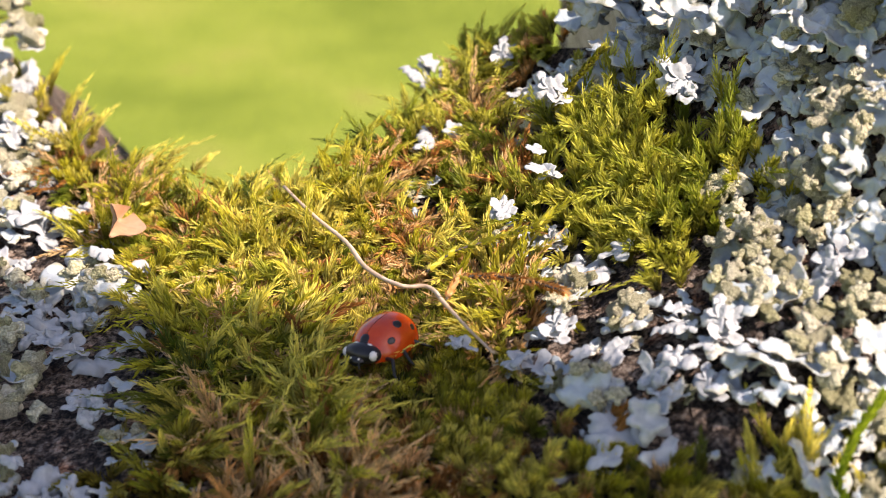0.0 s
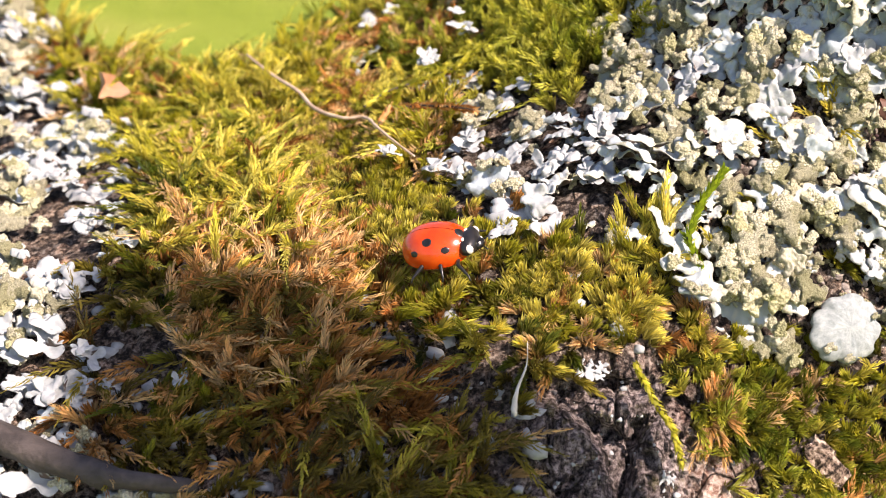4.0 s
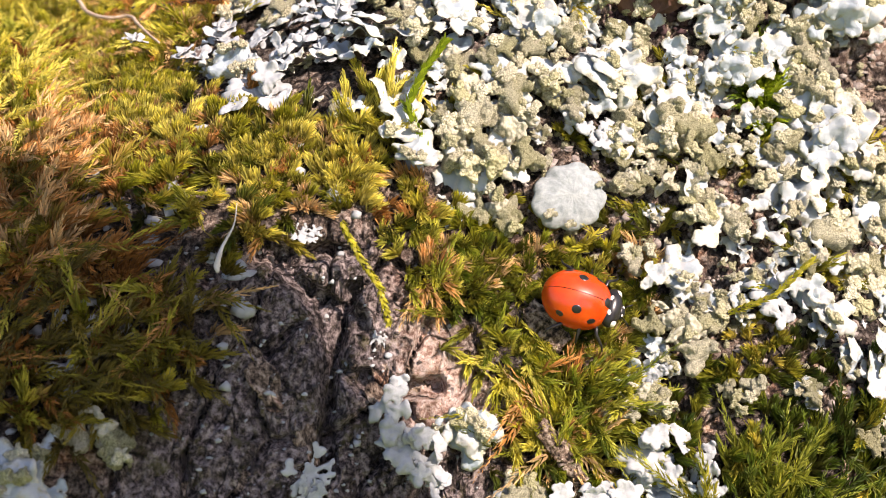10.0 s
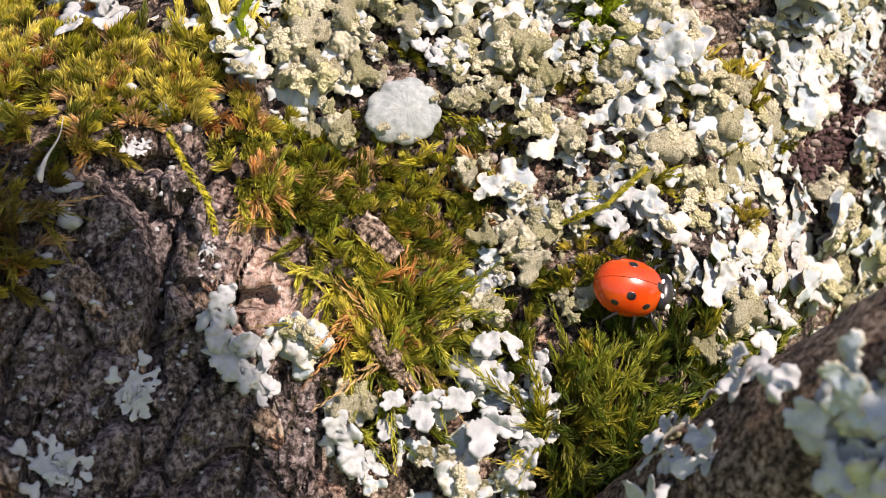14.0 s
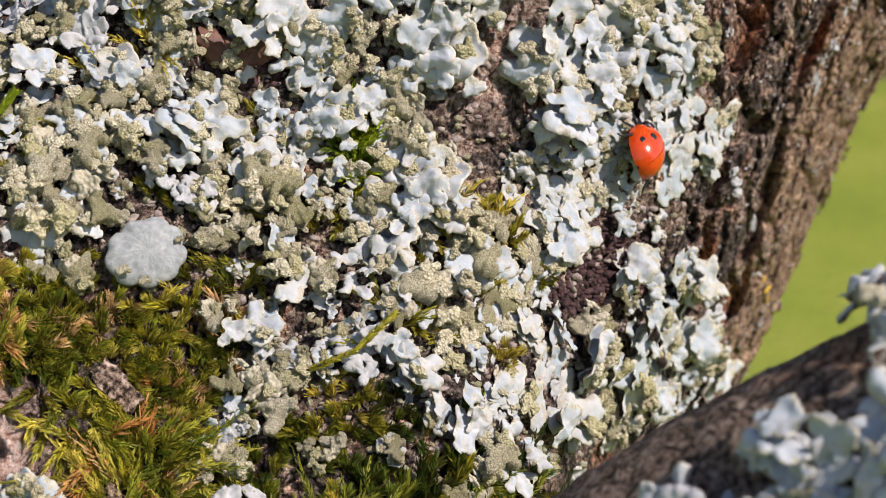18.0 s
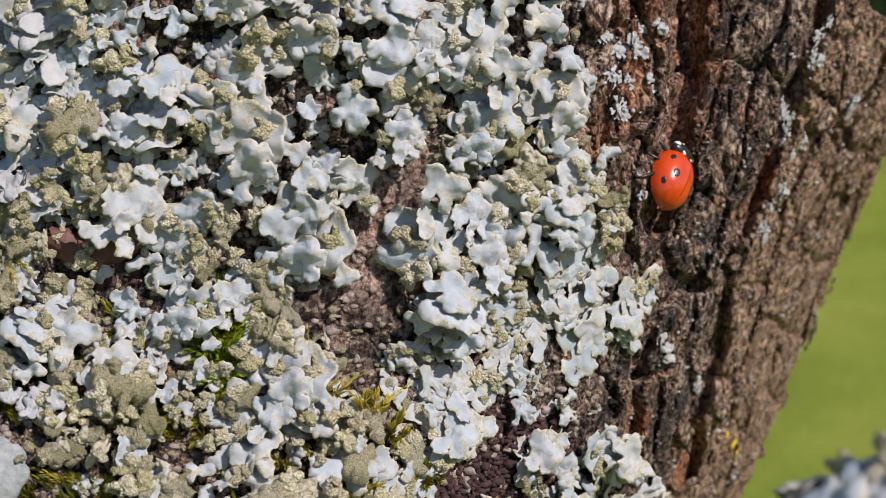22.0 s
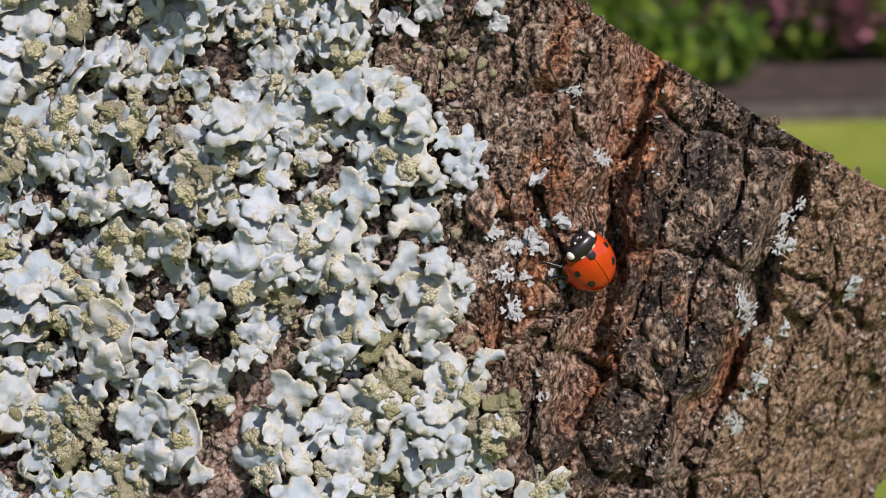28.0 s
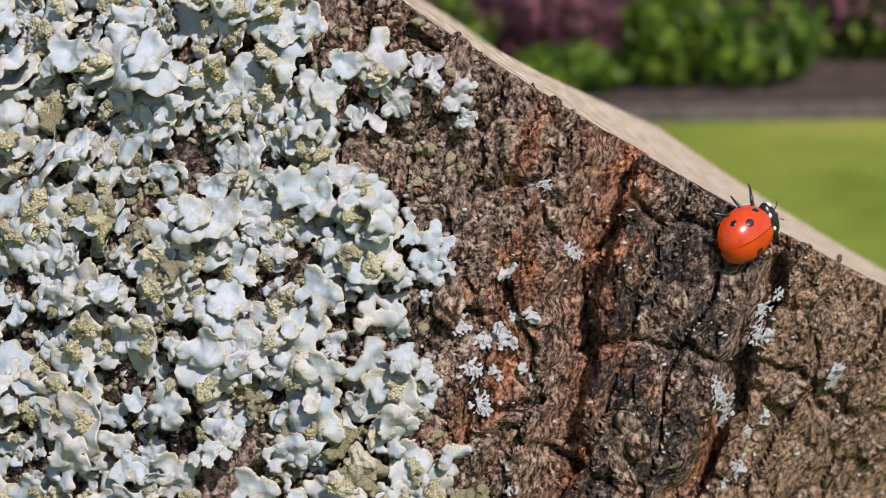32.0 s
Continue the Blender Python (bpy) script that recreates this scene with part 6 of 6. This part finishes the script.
def crumbs(name, label, category, zone, count, size, mat, seed, flat=0.7, keep_off=()):
    """A crust of small lumps scattered over a zone."""
    rg = np.random.RandomState(seed)
    pts = np.array(ZONES[zone])
    lo, hi = pts.min(0), pts.max(0)
    base = bmesh.new()
    bmesh.ops.create_icosphere(base, subdivisions=1, radius=1.0)
    bv = np.array([v.co for v in base.verts])
    bf = np.array([[v.index for v in f.verts] for f in base.faces])
    base.free()
    a, b = rg.uniform(lo[0], hi[0], count * 9), rg.uniform(lo[1], hi[1], count * 9)
    ok = inside(zone, a + rg.normal(0, 1, len(a)), b + rg.normal(0, 1, len(a))) & (b < edge_top(a)) & (a < edge_right(b))
    for other in keep_off:
        ok &= ~inside(other, a, b)
    a, b = a[ok][:count], b[ok][:count]
    p = to_world(a, b, depth(a, b) - relief(a, b))
    n = len(a)
    q = bv[None] * rg.uniform(0.6, 1.35, (n, len(bv), 1)) * (size * MM * rg.uniform(0.4, 1.3, n) ** 1.5)[:, None, None] * rg.uniform(0.6, 1.6, (n, 1, 3))
    q[..., 2] *= flat
    V = (q + p[:, None, :]).reshape(-1, 3)
    F = (bf[None] + (np.arange(n) * len(bv))[:, None, None]).reshape(-1, 3)
    return tagged(new(name, mesh(name, V, F, mat, True)), label, category, "", "stuff")


ZONES["lichen_field"] = ((-58, 20), (-30, 24), (5, 46), (24, 36), (20, 12), (22, -4), (22, -40), (-5, -44), (-20, -34), (-44, -8))
crumbs("maroon_crust", "dark maroon crumbly crust between lichens", "crust", "purple", 800, 0.34, MAROON, 1)
crumbs("maroon_crust", "dark crumbly crust in the hollow", "crust", "hollow", 420, 0.36, MAROON, 2)
crumbs("white_specks", "tiny white lichen specks on dark bark", "lichen", "right", 620, 0.17, PALE, 3, 0.6)
crumbs("white_specks", "tiny white lichen specks on grey bark", "lichen", "grey", 420, 0.20, PALE, 4, 0.6)
crumbs("bark_crumbs", "small dark crumbs of bark", "bark", "right", 1300, 0.15, CHIPWOOD, 5, 0.7)
crumbs("bark_crumbs", "small dark crumbs of bark", "bark", "top", 800, 0.15, CHIPWOOD, 6, 0.7)
crumbs("pale_flakes", "small pale lichen flakes among the shaded moss", "lichen", "shade", 190, 0.62, PALE, 12, 0.6)
crumbs("pale_flakes", "small pale lichen granules among the yellow moss", "lichen", "band", 60, 0.6, PALE, 13, 0.9)
crumbs("bark_crumbs", "small dark crumbs of grey bark", "bark", "grey", 700, 0.16, STICK, 7, 0.7)
crumbs("lichen_chaff", "grey-brown lichen crumbs on the bark between lobes", "lichen", "lichen_field", 3600, 0.30, CHAFF, 8, 0.8)
crumbs("lichen_chaff", "olive lichen granules on the bark between lobes", "lichen", "lichen_field", 2600, 0.34, SOREDIA, 9, 0.8, ("streak", "purple", "hollow"))

for k, (a, b, s) in enumerate(((38.0, -27.1, 0.9), (37.2, -26.0, 0.6), (38.3, -28.4, 0.6))):
    ob = thing("yellow_lichen", "small orange-yellow lichen patch at the bark edge", "lichen", "", seat(a, b, 40 * k, float(relief(np.array([a]), np.array([b]))[0])), knob_mesh(900 + k, 9, 1.4, YELLOWCRUST))
    ob.scale = (s * 1.5, s * 1.5, s)

def white_lichens():
    """Small crisp white lichens scattered over the bare bark, some in strings along a crack."""
    r = random.Random(915)
    spots = [(25.9, 17.0, 0.42), (30.8, 19.1, 0.40), (28.4, 24.9, 0.34), (44.6, 13.2, 0.50), (45.2, 11.8, 0.34), (50.3, 8.5, 0.42), (34.2, 4.6, 0.24), (34.8, -7.7, 0.34), (28.5, -15.9, 0.52), (27.6, -14.6, 0.30), (23.8, 11.0, 0.40)]
    spots += [(41.2 + 0.62 * k + r.uniform(-0.5, 0.5), -2.6 + 1.25 * k + r.uniform(-0.4, 0.4), r.uniform(0.20, 0.40)) for k in range(7)]
    spots += [(24.4 + r.uniform(0, 3.2), r.uniform(-10, 14), r.uniform(0.16, 0.34)) for k in range(16)]
    for k, (a, b, s) in enumerate(spots):
        lift = float(relief(np.array([a]), np.array([b]))[0])
        top = thing("white_lichen", "small crisp white lichen tuft on bare brown bark", "lichen", "", seat(a, b, r.uniform(0, 360), lift + 0.15))
        top.scale = (s, s, s)
        for j in range(3):
            part("lobe", PALE_FANS[(k + 3 * j) % 8], top, "", pose(r.uniform(-1.2, 1.2) * MM, r.uniform(-1.2, 1.2) * MM, 0.15 * j * MM, 0, 0, 120 * j + r.uniform(-30, 30)))


white_lichens()

def round_lichen():
    """A shell-like plate with fine ribs and a scalloped margin."""
    def shell(an):
        return 3.15 * (1 + 0.13 * abs(math.sin(4.5 * an)) ** 0.6 + 0.05 * math.sin(2 * an + 0.6) - 0.10 * max(0.0, math.cos(an - 4.2)) ** 6)

    me = leaf_mesh(shell, -0.6, 77, SHELL, 9, 0.25, 0.5, 0.12)
    for v in me.vertices:
        an, far = math.atan2(v.co.y, v.co.x), math.hypot(v.co.x, v.co.y) / (3 * MM)
        v.co.z += (0.10 * far * math.sin(18 * an + 2 * noise.noise(v.co * 500)) + 0.22 * noise.noise(v.co * 700) + 0.3 * far * math.cos(an - 1.2)) * MM
    top = thing("round_lichen", "rounded pale shell-like lichen with a ribbed face", "lichen", "", seat(-29.2, -22.9, 20, 2.6))
    top.scale = (0.95, 0.84, 1.0)
    part("shell", me, top)
    for x, y, size in ((-2.7, -1.4, 1.3), (-1.2, -2.9, 1.1), (2.9, 0.3, 0.9)):
        part("soralium", KNOBS[3], top, "olive granular head", pose(x * MM, y * MM, -0.4 * MM) @ Matrix.Scale(size, 4))


round_lichen()

FLAKES = []
for i in range(14):
    r = random.Random(600 + i)
    corners = sorted(r.uniform(0, 2 * math.pi) for _ in range(8))
    radii = [r.uniform(0.55, 1.15) for _ in corners]

    def jag(an, corners=corners, radii=radii, slim=r.uniform(0.5, 0.8)):
        x = an % (2 * math.pi)
        k = np.interp(x, [corners[-1] - 2 * math.pi] + corners + [corners[0] + 2 * math.pi], [radii[-1]] + radii + [radii[0]])
        return 1.6 * k * (slim + (1 - slim) * abs(math.sin(an)))

    FLAKES.append(leaf_mesh(jag, r.uniform(-0.15, 0.15), 600 + i, BARK, 4, 0.12, 0.5, 0.18))


def bark_flakes(count, zones, seed):
    """Loose scales of bark, lying up the stem on the trunk."""
    r = random.Random(seed)
    n = 0
    while n < count:
        a, b = r.uniform(-66, 58), r.uniform(-58, 40)
        if not any(inside(z, a, b) for z in zones) or b > float(edge_top(np.array(a))) - 1.5 or a > float(edge_right(np.array(b))) - 1.5:
            continue
        if float(fissure(np.array([a]), np.array([b]))[0]) > 0.7:
            continue
        up = float(relief(np.array([a]), np.array([b]))[0])
        m = seat(a, b, r.gauss(18, 16), up + r.uniform(-0.15, 0.35), r.uniform(0, 9), r.uniform(0, 360))
        k = r.uniform(0.5, 1.35)
        part("bark_flake", r.choice(FLAKES), TRUNK, "", m @ Matrix.Diagonal((k, k * r.uniform(0.9, 1.6), k, 1)))
        n += 1


bark_flakes(70, ("right", "top"), 1)
bark_flakes(14, ("grey",), 2)


def edge_flakes(count, seed):
    """Scales of bark that stand out along the stem's bare edge and the saw cut."""
    r = random.Random(seed)
    for i in range(count):
        if i % 3:
            b = r.uniform(-38, 16)
            a = float(edge_right(np.array(b))) + r.uniform(-1.2, 0.6)
        else:
            a = r.uniform(14, 58)
            b = float(edge_top(np.array(a))) + r.uniform(-1.2, 0.2)
        up = float(relief(np.array([a]), np.array([b]))[0])
        k = r.uniform(0.25, 0.55)
        m = seat(a, b, r.uniform(0, 360), up - 0.1, r.uniform(0, 18), r.uniform(0, 360))
        part("bark_flake", r.choice(FLAKES), TRUNK, "", m @ Matrix.Diagonal((k, k * r.uniform(0.9, 1.6), k, 1)))


edge_flakes(72, 3)

# ---------------------------------------------------------------- what moves
def motions():
    rows = []
    for t, a, b, d, turn, dip in BEETLE:
        m = seat(a, b, -turn)
        m.translation = Vector(to_world(a, b, d))
        rows.append((t, m @ pose(0, 0, 0, 0, dip) @ pose(0, 0, -1.2 * MM)))
    walk(LADYBIRD, rows)
    # the added blocker shifts, so its shade sinks from saddle to rusty moss
    shade_shift = []
    across = Vector((0, 0, 1)).cross(SUN_DIR).normalized()
    rise = SUN_DIR.cross(across)
    for t, k in ((0, 1.05), (1, 1.0), (1.5, 0.72), (2, 0.46), (2.5, 0.3), (3, 0.18), (3.5, 0.08), (4.2, 0), (32, 0)):
        shade_shift.append((t, Matrix.Translation((across * 13 + rise * 25) * k * MM)))
    walk(BLOCKER, shade_shift)


motions()
